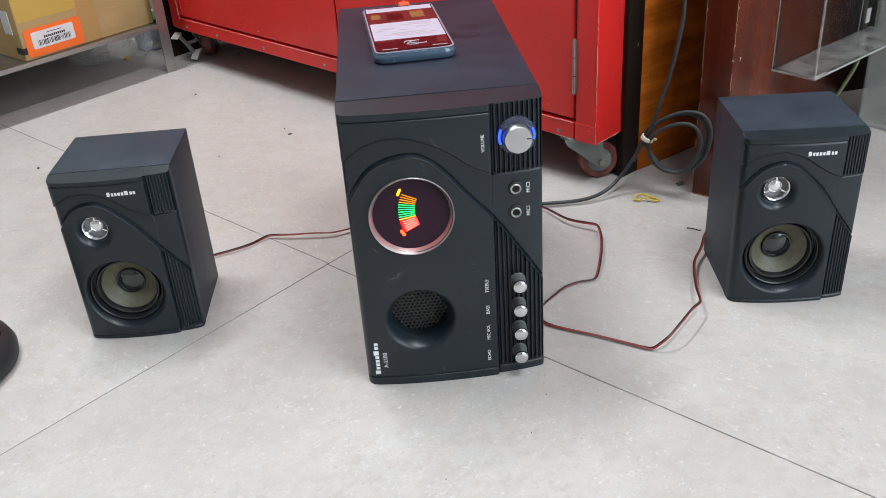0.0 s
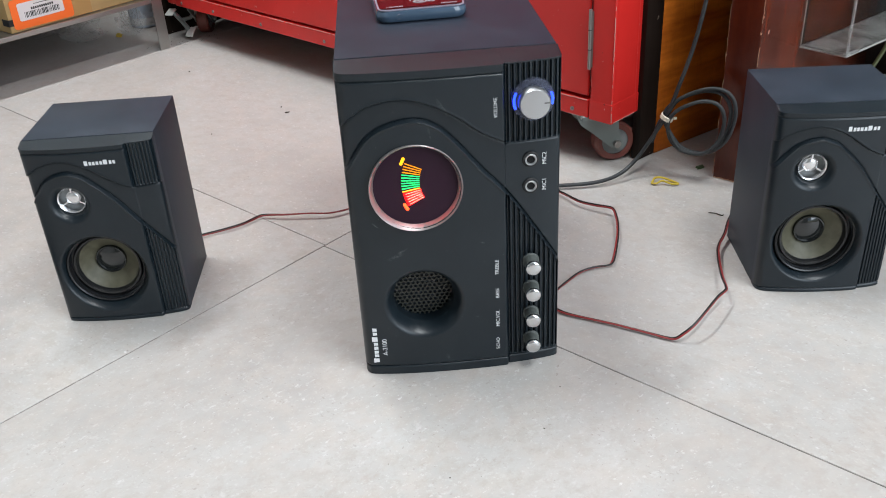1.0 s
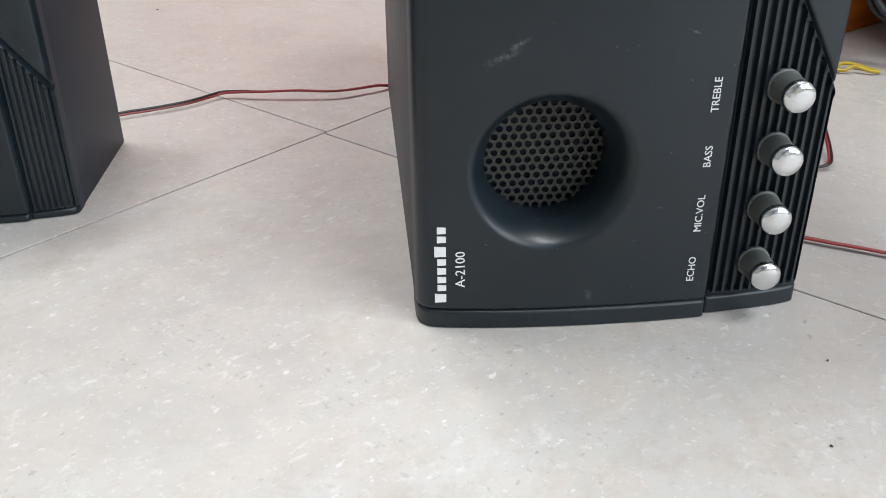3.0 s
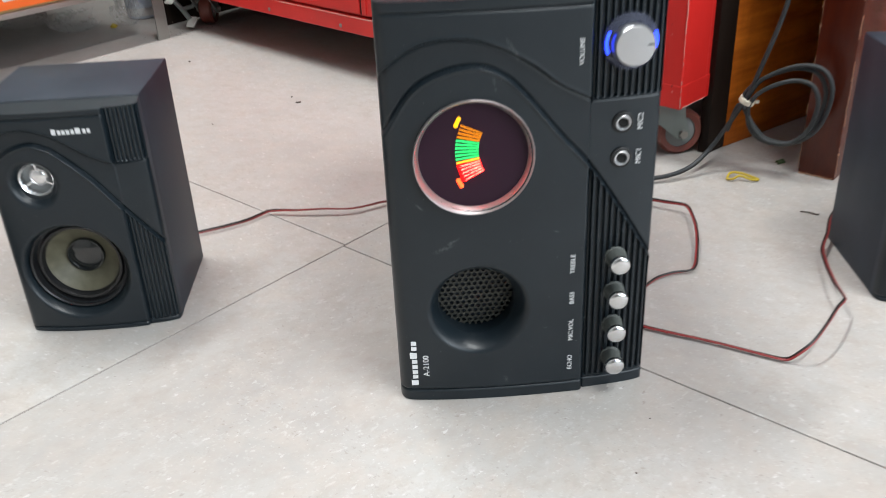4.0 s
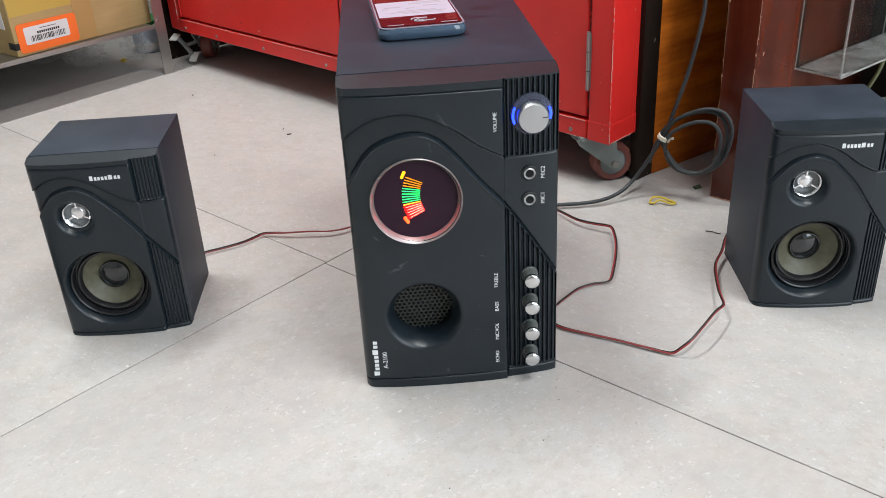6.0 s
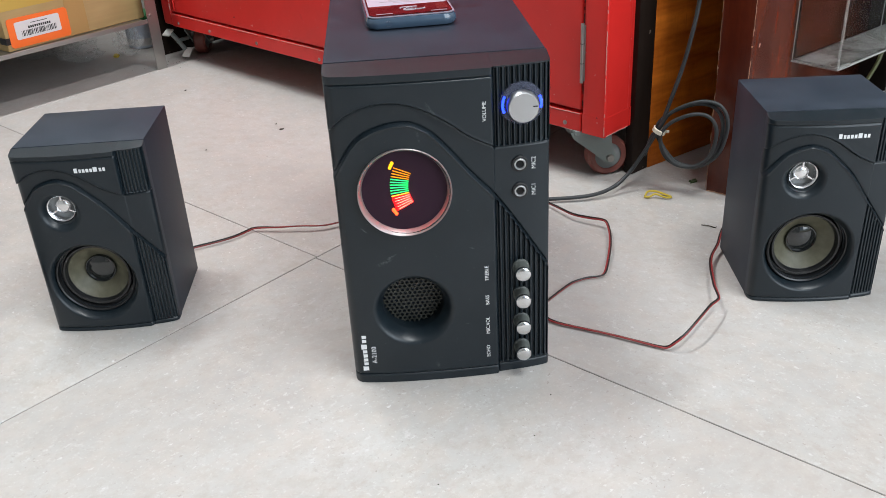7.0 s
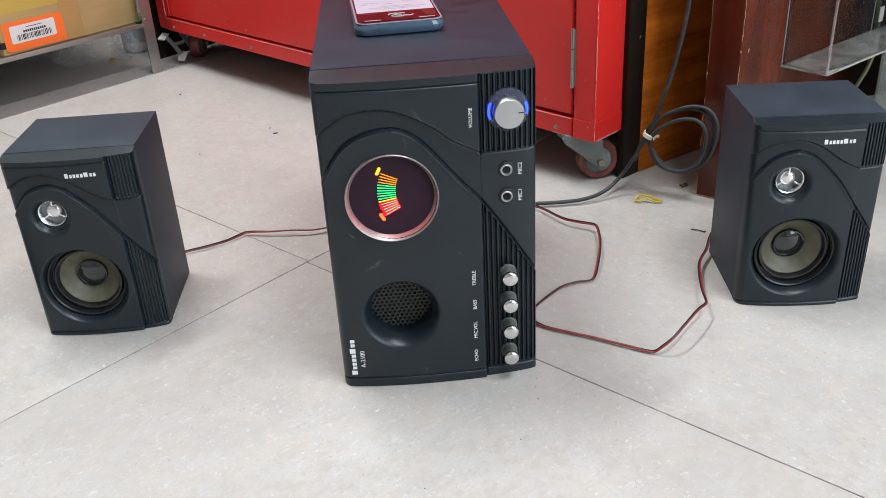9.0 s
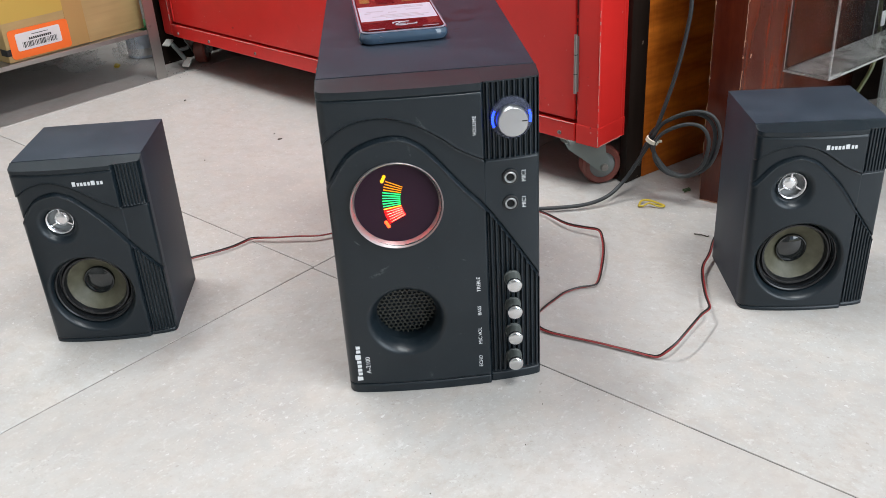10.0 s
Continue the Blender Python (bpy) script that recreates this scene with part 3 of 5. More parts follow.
def jack(parent, x, z, y0):
    out = part("socket", lathe([(0.0066, y0 + 0.001), (0.0066, y0 - 0.0008), (0.0060, y0 - 0.0014), (0.0050, y0 - 0.0014), (0.0050, y0 - 0.0004)], x, z, 32), M_RUBBER, parent,
               "round microphone socket", True)
    part("nut", lathe([(0.0048, y0 - 0.0004), (0.0048, y0 - 0.0020), (0.0044, y0 - 0.0024), (0.0036, y0 - 0.0022), (0.0031, y0 - 0.0012), (0.0030, y0 + 0.0005)], x, z, 32), M_SATIN, out,
         "silver nut", True)
    # near-black disc painting the shade inside the socket
    part("hole", lathe([(0.0034, y0 - 0.0013), (0.0020, y0 - 0.0010), (0.0005, y0 - 0.0009)], x, z, 16, "y", True), M_VOID_SHADE, out)


def hex_grille(cx, cz, y, radius, pitch, hole):
    """A round plate with hexagonally set round holes."""
    bm = bmesh.new()
    n = 12
    R = pitch / math.sqrt(3)
    for j in range(-12, 13):
        for i in range(-14, 15):
            x, z = (i + 0.5 * (j % 2)) * pitch, j * pitch * math.sqrt(3) / 2
            if math.hypot(x, z) > radius:
                continue
            outer, inner, deep = [], [], []
            for a in range(n):
                t = math.pi / 6 + 2 * math.pi * a / n
                far = R if a % 2 == 0 else R * math.cos(math.pi / 6)
                c, s = math.cos(t), math.sin(t)
                outer.append(bm.verts.new((cx + x + far * c, y, cz + z + far * s)))
                inner.append(bm.verts.new((cx + x + hole * c, y, cz + z + hole * s)))
                deep.append(bm.verts.new((cx + x + hole * c, y + 0.0012, cz + z + hole * s)))
            for a in range(n):
                b = (a + 1) % n
                bm.faces.new((outer[a], outer[b], inner[b], inner[a]))
                bm.faces.new((inner[a], inner[b], deep[b], deep[a]))
    return bm


def subwoofer():
    w, h, d = 0.172, 0.281, 0.32
    sub = thing("subwoofer", pose(0, 0, 0), "black subwoofer with moulded front, round lit meter and knobs", "speaker")
    k = dict(bow=0.0085, round=0.007, seam=0.735, step=0.0026, seam_z=0.755, groove=0.0012, recess=0.0030, foot=0.009, brow=0.011, drop=0.004,
             ribs=7, rib=0.0028,
             wave_high=[(-0.05, 0.78), (0, 0.825), (0.06, 0.862), (0.157, 0.895), (0.29, 0.904), (0.41, 0.883), (0.53, 0.840), (0.62, 0.797), (0.735, 0.760), (0.8, 0.75)],
             wave_low=[(-0.05, 0.66), (0, 0.70), (0.11, 0.80), (0.23, 0.84), (0.35, 0.847), (0.44, 0.822), (0.52, 0.772), (0.63, 0.687), (0.74, 0.609), (0.87, 0.488), (1.0, 0.355), (1.05, 0.31)],
             dishes=[(0.0555, 0.0725, 0.0350, 0.0088, 0.013)], holes=[(0.0555, 0.0725, 0.0262), (0.055, 0.1815, 0.0352)])
    moulded_front(sub, w, h, 0.021, k, 0.0006, M_SUB_FRONT)
    part("cabinet_box", box_bm(0.0005, w - 0.0005, 0.0222, d, 0.0, h, 0.0012), M_LID, sub, "black vinyl-wrapped box, dusty on top", True)

    def face(x):
        return -0.0085 * max(0.0, 1 - (2 * x / w - 1) ** 2) ** 0.6 + (0.0026 if x > w * 0.735 else 0)

    # bass port
    port = part("bass_port", lathe([(0.0270, 0.0046), (0.0263, 0.0060), (0.0260, 0.008), (0.0258, 0.024)], 0.0555, 0.0725, 64), M_FRONT, sub, "flared round bass port", True)
    part("mesh", hex_grille(0.0555, 0.0725, 0.0165, 0.0275, 0.0041, 0.00148), M_GRILLE, port, "perforated olive-grey mesh")
    # near-black disc painting the dark depth behind the mesh
    part("backing", lathe([(0.027, 0.0225), (0.001, 0.0226)], 0.0555, 0.0725, 32, "y", True), M_VOID_SHADE, port)
    # level meter
    cx, cz, y = 0.055, 0.1815, face(0.055)
    meter = part("level_meter", lathe([(0.0374, y + 0.0015), (0.0374, y - 0.0014), (0.0370, y - 0.0019), (0.0365, y - 0.0016), (0.0338, y + 0.0044)], cx, cz, 80), M_RING, sub,
                 "silver ring of the round meter", True)
    part("window", lathe([(0.0345, y + 0.0044), (0.001, y + 0.0042)], cx, cz, 64, "y", True), M_WINDOW, meter, "smoked dark window")
    fx, fz = cx + 0.0300, cz + 0.0030
    colours = [M_LED_ORANGE] * 4 + [M_LED_GREEN] * 6 + [M_LED_AMBER] * 1 + [M_LED_RED] * 5
    for i, mat in enumerate(colours):
        a = radians(180 - 25 + 52 * i / (len(colours) - 1))
        bm = box_bm(0.0268, 0.0412, -0.0005, 0.0003, -0.00011, 0.00011)
        # red bars are widened to take in the bloom around them
        for v in bm.verts:
            v.co.z *= 4.6 if mat is M_LED_RED else 1.9
            if v.co.x > 0.03:
                v.co.z *= 1.25
        bm.transform(Matrix.Translation((fx, y + 0.0038, fz)) @ Matrix.Rotation(-a, 4, "Y"))
        part("led_bar", bm, mat, meter)
        # burnt-out middle of each red bar, added as its own strip
        if mat is M_LED_RED:
            core = box_bm(0.0270, 0.0395, -0.0008, -0.0004, -0.00006, 0.00006)
            core.transform(Matrix.Translation((fx, y + 0.0038, fz)) @ Matrix.Rotation(-a, 4, "Y"))
            part("led_clipped_core", core, M_LED_CLIPPED, meter)
    for ang, mat in ((180 - 26, M_LED_YELLOW), (180 + 28, M_LED_SIGN)):
        for s in (-1.3, -0.1, 1.1):
            a = radians(ang + 2.3 * s)
            bm = bmesh.new()
            bmesh.ops.create_uvsphere(bm, u_segments=10, v_segments=6, radius=0.0015)
            bm.transform(Matrix.Translation((fx + 0.0438 * math.cos(a), y + 0.0040, fz + 0.0438 * math.sin(a))) @ Matrix.Diagonal((1, 0.3, 1, 1)))
            part("led_symbol", bm, mat, meter, "", True)
    # volume knob
    vx, vz = 0.1485, 0.2465
    vy = face(vx) - 0.0006
    vol = part("volume_knob", lathe([(0.0122, vy - 0.003), (0.0120, vy - 0.0115), (0.0112, vy - 0.0125), (0.004, vy - 0.0128)], vx, vz, 48, "y", True), M_SATIN, sub,
               "silver volume knob with blue lit collar", True)
    part("lit_collar", lathe([(0.0170, vy + 0.003), (0.0170, vy - 0.0015), (0.0162, vy - 0.0034), (0.0122, vy - 0.0040)], vx, vz, 48), M_BLUE_RING, vol, "blue lit clear collar", True)
    part("pointer", box_bm(vx + 0.0068, vx + 0.0108, vy - 0.0131, vy - 0.0126, vz + 0.0006, vz + 0.0013), M_RUBBER, vol, "dark pointer line")
    part("lit_base", lathe([(0.0160, vy - 0.0006), (0.0124, vy - 0.0008)], vx, vz, 48), M_RUBBER, vol, "dark backing of the collar")
    for a0, a1 in ((152, 204), (-14, 24)):
        arc = [(vx + 0.0148 * math.cos(radians(a)), vy - 0.0030, vz + 0.0146 * math.sin(radians(a))) for a in np.linspace(a0, a1, 7)]
        part("blue_led", sweep([Vector(q) for q in arc], 0.0010, 8), M_LED_BLUE, vol, "blue light behind the collar", True)
    for z in (0.1965, 0.1735):
        jack(sub, 0.147, z, face(0.147) + 0.0006)
    for z in (0.1035, 0.0772, 0.0510, 0.0245):
        knob(sub, 0.147, z, face(0.147) + 0.0010)
    for words, x, z, size in (("VOLUME", 0.1195, 0.2435, 0.0041), ("MIC2", 0.1582, 0.1962, 0.0047), ("MIC1", 0.1582, 0.1735, 0.0047), ("TREBLE", 0.1178, 0.1030, 0.0044),
                              ("BASS", 0.1178, 0.0772, 0.0044), ("MIC.VOL", 0.1176, 0.0518, 0.0044), ("ECHO", 0.1174, 0.0255, 0.0044), ("A-2100", 0.0185, 0.0300, 0.0058)):
        lettering("lettering", words, size, upright_text(x, face(x) - 0.0003 - (0.0006 if x < 0.03 else 0), z), M_WHITE_INK, sub)
    brand_bars(sub, lambda a, b, back: (0.0125 - b, face(0.0105) - 0.0006 + 0.003 * back, 0.0135 + a), 0.037, 0.0048)
    # back plate with terminals, seen by nothing but the light
    part("back_plate", box_bm(0.03, 0.142, d - 0.001, d + 0.003, 0.03, 0.17, 0.001), M_RUBBER, sub)


subwoofer()


def satellite(m):
    w, h, d = 0.1205, 0.1885, 0.108
    sat = thing("satellite_speaker", m, "small black satellite speaker with silver tweeter and olive cone", "speaker", "satellite speakers")
    wx, wz, tx, tz = 0.0503, 0.0558, 0.0360, 0.1312
    k = dict(bow=0.0085, round=0.006, seam=0.80, step=0.0022, seam_z=0.752, groove=0.0011, recess=0.0028, foot=0.004, brow=0.008, drop=0.003,
             ribs=5, rib=0.0014,
             wave_high=[(-0.05, 0.78), (0, 0.825), (0.12, 0.885), (0.265, 0.912), (0.38, 0.902), (0.5, 0.868), (0.66, 0.795), (0.80, 0.752), (0.9, 0.74)],
             wave_low=[(-0.05, 0.66), (0, 0.70), (0.145, 0.815), (0.30, 0.855), (0.40, 0.842), (0.48, 0.811), (0.65, 0.70), (0.81, 0.553), (1.0, 0.38), (1.05, 0.33)],
             dishes=[(wx - 0.0006, wz - 0.0018, 0.0428, 0.0062, 0.0105), (tx - 0.0004, tz - 0.0016, 0.0204, 0.0062, 0.0062)], holes=[(wx, wz, 0.0345), (tx, tz, 0.0138)])
    moulded_front(sat, w, h, 0.0125, k, 0.0006, M_FRONT)
    part("cabinet_box", open_box(0.0004, w - 0.0004, 0.0132, d, 0.0, h, 0.006, 0.001), M_TOP, sat, "black vinyl-wrapped box, dusty on top", True)

    def face(x):
        return -0.0085 * max(0.0, 1 - (2 * x / w - 1) ** 2) ** 0.6

    y = face(wx) + 0.0064
    woofer = part("woofer", lathe([(0.0380, y + 0.0052), (0.0377, y + 0.0020), (0.0366, y + 0.0012), (0.0355, y + 0.0020), (0.0350, y + 0.0062), (0.0345, y + 0.0098), (0.0336, y + 0.0100),
                                   (0.0330, y + 0.0080), (0.0318, y + 0.0064), (0.0303, y + 0.0066), (0.0292, y + 0.0086), (0.0286, y + 0.0112), (0.0281, y + 0.0114)], wx, wz, 72),
                  M_SURROUND, sat, "round woofer with black rubber surround", True)
    part("cone", lathe([(0.0284, y + 0.0112), (0.0215, y + 0.0170), (0.0160, y + 0.0214), (0.0125, y + 0.0240)], wx, wz, 64), M_CONE, woofer, "olive-brown paper cone", True)
    part("dust_cap", lathe([(0.0148, y + 0.0228), (0.0148, y + 0.0202), (0.0143, y + 0.0190), (0.0135, y + 0.0188), (0.0129, y + 0.0196), (0.0124, y + 0.0208), (0.0105, y + 0.0200), (0.0070, y + 0.0189), (0.0030, y + 0.0184)], wx, wz, 48, "y", True),
         M_CAP, woofer, "glossy black dust cap with a raised rim", True)
    y = face(tx) + 0.0032
    tweeter = part("tweeter", lathe([(0.0144, y + 0.0030), (0.0139, y + 0.0040), (0.0137, y + 0.0130)], tx, tz, 48), M_FRONT, sat, "tweeter in a round recess", True)
    part("rim", lathe([(0.0137, y + 0.0085), (0.0136, y + 0.0042), (0.0129, y + 0.0032), (0.0119, y + 0.0040), (0.0111, y + 0.0080), (0.0109, y + 0.0110)], tx, tz, 48), M_BRIGHT, tweeter, "bright silver rim", True)
    part("horn", lathe([(0.0110, y + 0.0110), (0.0074, y + 0.0124)], tx, tz, 40), M_HUB, tweeter, "dull silver throat", True)
    part("dome", lathe([(0.0074, y + 0.0130), (0.0073, y + 0.0098), (0.0066, y + 0.0082), (0.0048, y + 0.0072), (0.0024, y + 0.0067)], tx, tz, 40, "y", True), M_BRIGHT, tweeter, "silver dome", True)
    for a in (90, 210, 330):
        bm = box_bm(0.0062, 0.0122, -0.0010, 0.0012, -0.0008, 0.0008, 0.0003)
        bm.transform(Matrix.Translation((tx, y + 0.0078, tz)) @ Matrix.Rotation(-radians(a), 4, "Y"))
        part("spoke", bm, M_BRIGHT, tweeter)
    brand_bars(sat, lambda a, b, back: (0.0590 + a, face(0.0590 + a) - 0.0004 + 0.003 * back, 0.1683 + b), 0.0285, 0.0043)
    return sat


SAT_L = pose(-0.2975, 0.1315, 0, 0, 0, -1.0)
SAT_R = pose(0.3834, 0.0770, 0, 0, 0, -5.9)
copy_thing(satellite(SAT_L), SAT_R)


def speaker_wire(line, label):
    """A black and a red strand side by side."""
    pts = spline(line, 10)
    w = thing("speaker_wire", pose(0, 0, 0), label, "cable", "speaker wires")
    for mat, s, name in ((M_WIRE_BLACK, 1, "black_strand"), (M_WIRE_RED, -1, "red_strand")):
        moved = []
        for i, p in enumerate(pts):
            dd = (pts[min(i + 1, len(pts) - 1)] - pts[max(i - 1, 0)]).normalized()
            side = Vector((-dd.y, dd.x, 0)).normalized()
            a = 0.5 + 0.9 * math.sin(i * 0.05)
            moved.append(p + s * 0.00080 * (side * math.cos(a) + Vector((0, 0, 1)) * math.sin(a)))
        part(name, sweep(moved, 0.00088, 8), mat, w, "", True)


speaker_wire([(-0.235, 0.252, 0.03), (-0.225, 0.264, 0.006), (-0.179, 0.284, 0.004), (-0.160, 0.2915, 0.004), (-0.142, 0.301, 0.004), (-0.1285, 0.3130, 0.004), (-0.121, 0.3175, 0.0045), (-0.107, 0.3148, 0.0055), (-0.0934, 0.3115, 0.006),
              (-0.066, 0.308, 0.007), (-0.0385, 0.3065, 0.006), (-0.01, 0.318, 0.005), (0.015, 0.330, 0.006), (0.05, 0.328, 0.05)],
             "thin red and black twin wire lying on the tiles")
speaker_wire([(0.11, 0.326, 0.05), (0.15, 0.352, 0.012), (0.195, 0.350, 0.006), (0.230, 0.320, 0.006), (0.252, 0.280, 0.008), (0.268, 0.2645, 0.009), (0.2815, 0.2545, 0.010), (0.2852, 0.2475, 0.010), (0.2840, 0.231, 0.010), (0.2800, 0.209, 0.010),
              (0.2735, 0.185, 0.009), (0.2638, 0.157, 0.006), (0.2575, 0.1435, 0.004), (0.2510, 0.1405, 0.0028), (0.238, 0.1392, 0.0028), (0.2216, 0.1325, 0.0028), (0.207, 0.1193, 0.0028), (0.1915, 0.1031, 0.0028), (0.1815, 0.088, 0.0028), (0.1825, 0.073, 0.0028),
              (0.1905, 0.0620, 0.0028), (0.205, 0.0523, 0.0028), (0.2334, 0.0352, 0.0028), (0.2604, 0.0168, 0.0028), (0.274, 0.0075, 0.0028), (0.2808, 0.0043, 0.0035), (0.2869, 0.0025, 0.009), (0.297, 0.0045, 0.016), (0.3113, 0.0165, 0.021),
              (0.3308, 0.0388, 0.021), (0.3430, 0.0525, 0.018), (0.3470, 0.0605, 0.017), (0.3526, 0.087, 0.014), (0.3631, 0.1248, 0.011), (0.3723, 0.1494, 0.010), (0.3871, 0.1723, 0.011), (0.403, 0.196, 0.02), (0.430, 0.200, 0.032)],
             "thin red and black twin wire curling over the tiles")


def power_cable():
    c = thing("power_cable", pose(0, 0, 0), "dark grey power cable with a tied coil, rising from the floor", "cable")
    run = [(0.09, 0.330, 0.05), (0.12, 0.345, 0.012), (0.19, 0.338, 0.005), (0.240, 0.330, 0.005), (0.285, 0.329, 0.006), (0.315, 0.338, 0.010), (0.336, 0.347, 0.022), (0.352, 0.347, 0.045), (0.3693, 0.3391, 0.0828),
           (0.3780, 0.334, 0.115), (0.3895, 0.326, 0.1675), (0.3975, 0.3205, 0.2238), (0.3990, 0.320, 0.257), (0.402, 0.33, 0.34), (0.405, 0.36, 0.5), (0.41, 0.42, 0.8), (0.42, 0.60, 1.1), (0.50, 0.78, 1.3), (0.75, 0.90, 1.42)]
    part("cord", sweep(spline(run, 10), 0.0024, 10), M_CABLE, c, "", True)
    ring = [(0.3693, 0.3381, 0.0828), (0.3804, 0.3317, 0.1039), (0.406, 0.3147, 0.1205), (0.4262, 0.3012, 0.1190), (0.4352, 0.2952, 0.0980), (0.4301, 0.2986, 0.0630), (0.4138, 0.3095, 0.0429),
            (0.3927, 0.3235, 0.0411), (0.3786, 0.3329, 0.0532)]
    turns = []
    for n, (shrink, push) in enumerate(((1.0, 0.0), (0.985, 0.0045), (0.82, -0.002))):
        mid = Vector((0.404, 0.316, 0.081))
        for p in ring:
            turns.append(mid + (Vector(p) - mid) * shrink + Vector((-0.003 * n, push, -0.0035 * n)))
    turns.append(Vector((0.366, 0.344, 0.075)))
    turns.append(Vector((0.356, 0.348, 0.045)))
    part("coil", sweep(spline(turns, 6), 0.0023, 10), M_CABLE, c, "coiled slack of the cable", True)
    tie = lathe([(0.0068, -0.003), (0.0082, -0.0022), (0.0082, 0.0022), (0.0068, 0.003)], 0, 0, 16, "z")
    tie.transform(Matrix.Translation((0.3690, 0.3370, 0.0805)) @ pose(0, 0, 0, 12, 20, 0))
    tie = join(tie, box_bm(0.3755, 0.3795, 0.331, 0.334, 0.0785, 0.0815, 0.0008))
    part("tie", tie, M_CREAM, c, "cream twist tie", True)


power_cable()


def phone():
    base = Matrix.Translation((0.0356, 0.1040, 0.2812)) @ pose(0, 0, 0, 0, 0, 3.4)
    p = thing("phone", base, "smartphone in a blue-grey case lying screen up on the subwoofer", "phone")
    w, l, t = 0.0778, 0.164, 0.0106

    def slab(x0, x1, y0, y1, z0, z1, r, bevel):
        bm = bmesh.new()
        ring = []
        for cx, cy, a0 in ((x1 - r, y1 - r, 0), (x0 + r, y1 - r, 90), (x0 + r, y0 + r, 180), (x1 - r, y0 + r, 270)):
            for i in range(9):
                a = radians(a0 + i * 11.25)
                ring.append((cx + r * math.cos(a), cy + r * math.sin(a)))
        layers = [(z0, bevel), (z0 + bevel * 0.3, bevel * 0.3), (z0 + bevel, 0), (z1 - bevel, 0), (z1 - bevel * 0.3, bevel * 0.3), (z1, bevel)] if bevel else [(z0, 0), (z1, 0)]
        mx, my = (x0 + x1) / 2, (y0 + y1) / 2
        rows = []
        for z, inset in layers:
            fx, fy = 1 - 2 * inset / (x1 - x0), 1 - 2 * inset / (y1 - y0)
            rows.append([bm.verts.new((mx + (x - mx) * fx, my + (y - my) * fy, z)) for x, y in ring])
        n = len(ring)
        for a, b in zip(rows, rows[1:]):
            for i in range(n):
                bm.faces.new((a[i], a[(i + 1) % n], b[(i + 1) % n], b[i]))
        bm.faces.new(rows[0])
        bm.faces.new(rows[-1])
        return bm

    part("case", slab(0, w, 0, l, 0, t, 0.012, 0.0036), M_PHONE_EDGE, p, "blue-grey case", True)
    part("case_rim", slab(0.0018, w - 0.0018, 0.0018, l - 0.0018, t - 0.0004, t + 0.0003, 0.0085, 0), M_PHONE_RIM, p, "pale lilac case rim")
    s = part("screen", slab(0.0034, w - 0.0034, 0.0042, l - 0.0034, t, t + 0.0006, 0.007, 0), M_SCR_BLACK, p, "dark glass")
    x0, x1 = 0.0046, w - 0.0046

    def band(name, a, b, mat, xa=x0, xb=x1, lift=0.0):
        part(name, box_bm(xa, xb, a * l, b * l, t + 0.0005, t + 0.0008 + lift), mat, s)

    band("picture_band", 0.045, 0.245, M_SCR_MAROON)
    band("page_band", 0.245, 0.60, M_SCR_WHITE)
    band("picture_band", 0.60, 0.86, M_SCR_BROWN)
    band("status_band", 0.86, 0.955, M_SCR_WHITE)
    for turn, (ex, ey, ew) in enumerate(((0.47, 0.168, 0.0052), (0.56, 0.160, 0.0068), (0.51, 0.132, 0.0060), (0.62, 0.138, 0.0042))):
        arc = [Vector((w * ex + ew * math.cos(a + turn), ey * l + 0.55 * ew * math.sin(a + turn), t + 0.0009)) for a in np.linspace(0.2, 3.6, 9)]
        part("emblem", sweep(arc, 0.0005, 5), M_SCR_GREY, s)
    for y, a, b in ((0.30, 0.35, 0.80), (0.33, 0.2, 0.86), (0.36, 0.3, 0.75), (0.42, 0.12, 0.2), (0.42, 0.4, 0.5), (0.46, 0.15, 0.35), (0.46, 0.62, 0.80), (0.52, 0.45, 0.84), (0.55, 0.55, 0.84)):
        band("text_bar", y, y + 0.012, M_SCR_GREY, w * a, w * b, 0.0002)
    for a, b, c, e, mat in ((0.68, 0.82, 0.62, 0.80, M_SCR_GOLD), (0.66, 0.80, 0.30, 0.52, M_SCR_MAROON), (0.70, 0.80, 0.10, 0.22, M_SCR_GOLD), (0.058, 0.066, 0.72, 0.9, M_SCR_GREY), (0.058, 0.066, 0.12, 0.3, M_SCR_GREY), (0.20, 0.235, 0.08, 0.30, M_SCR_BROWN), (0.10, 0.22, 0.80, 0.92, M_SCR_BROWN)):
        band("picture_patch", a, b, mat, w * c, w * e, 0.0002)
    jackhole = lathe([(0.0024, -0.0003), (0.0024, 0.0006), (0.0018, 0.0006), (0.0018, -0.0003)], 0.0185, t * 0.5, 20)
    part("earphone_socket", jackhole, M_PHONE_RIM, p, "small round socket", True)
    plug = thing("charging_plug", base @ pose(0.048, l + 0.001, 0.002), "orange-pink plug and lead behind the phone", "plug")
    part("plug_body", box_bm(-0.006, 0.006, 0.0, 0.018, -0.0012, 0.008, 0.002), M_ORANGE, plug)
    part("lead", sweep(spline([(0, 0.017, 0.003), (0.002, 0.03, 0.003), (0.012, 0.055, -0.03), (0.013, 0.058, -0.15), (0.02, 0.075, -0.279)], 8), 0.0016, 8), M_ORANGE, plug, "", True)


phone()

# ---- red cabinet ----
# local x runs along the front from the near corner to the far end, local y to the back
CAB = Matrix(((-0.660, 0.751, 0, 0.3075), (0.751, 0.660, 0, 0.3600), (0, 0, 1, 0), (0, 0, 0, 1)))


def screw(parent, x, y, z):
    part("screw", lathe([(0.0030, y), (0.0028, y - 0.0010), (0.0013, y - 0.0013), (0.0011, y - 0.0005)], x, z, 12, "y", True), M_SCREW, parent, "", True)


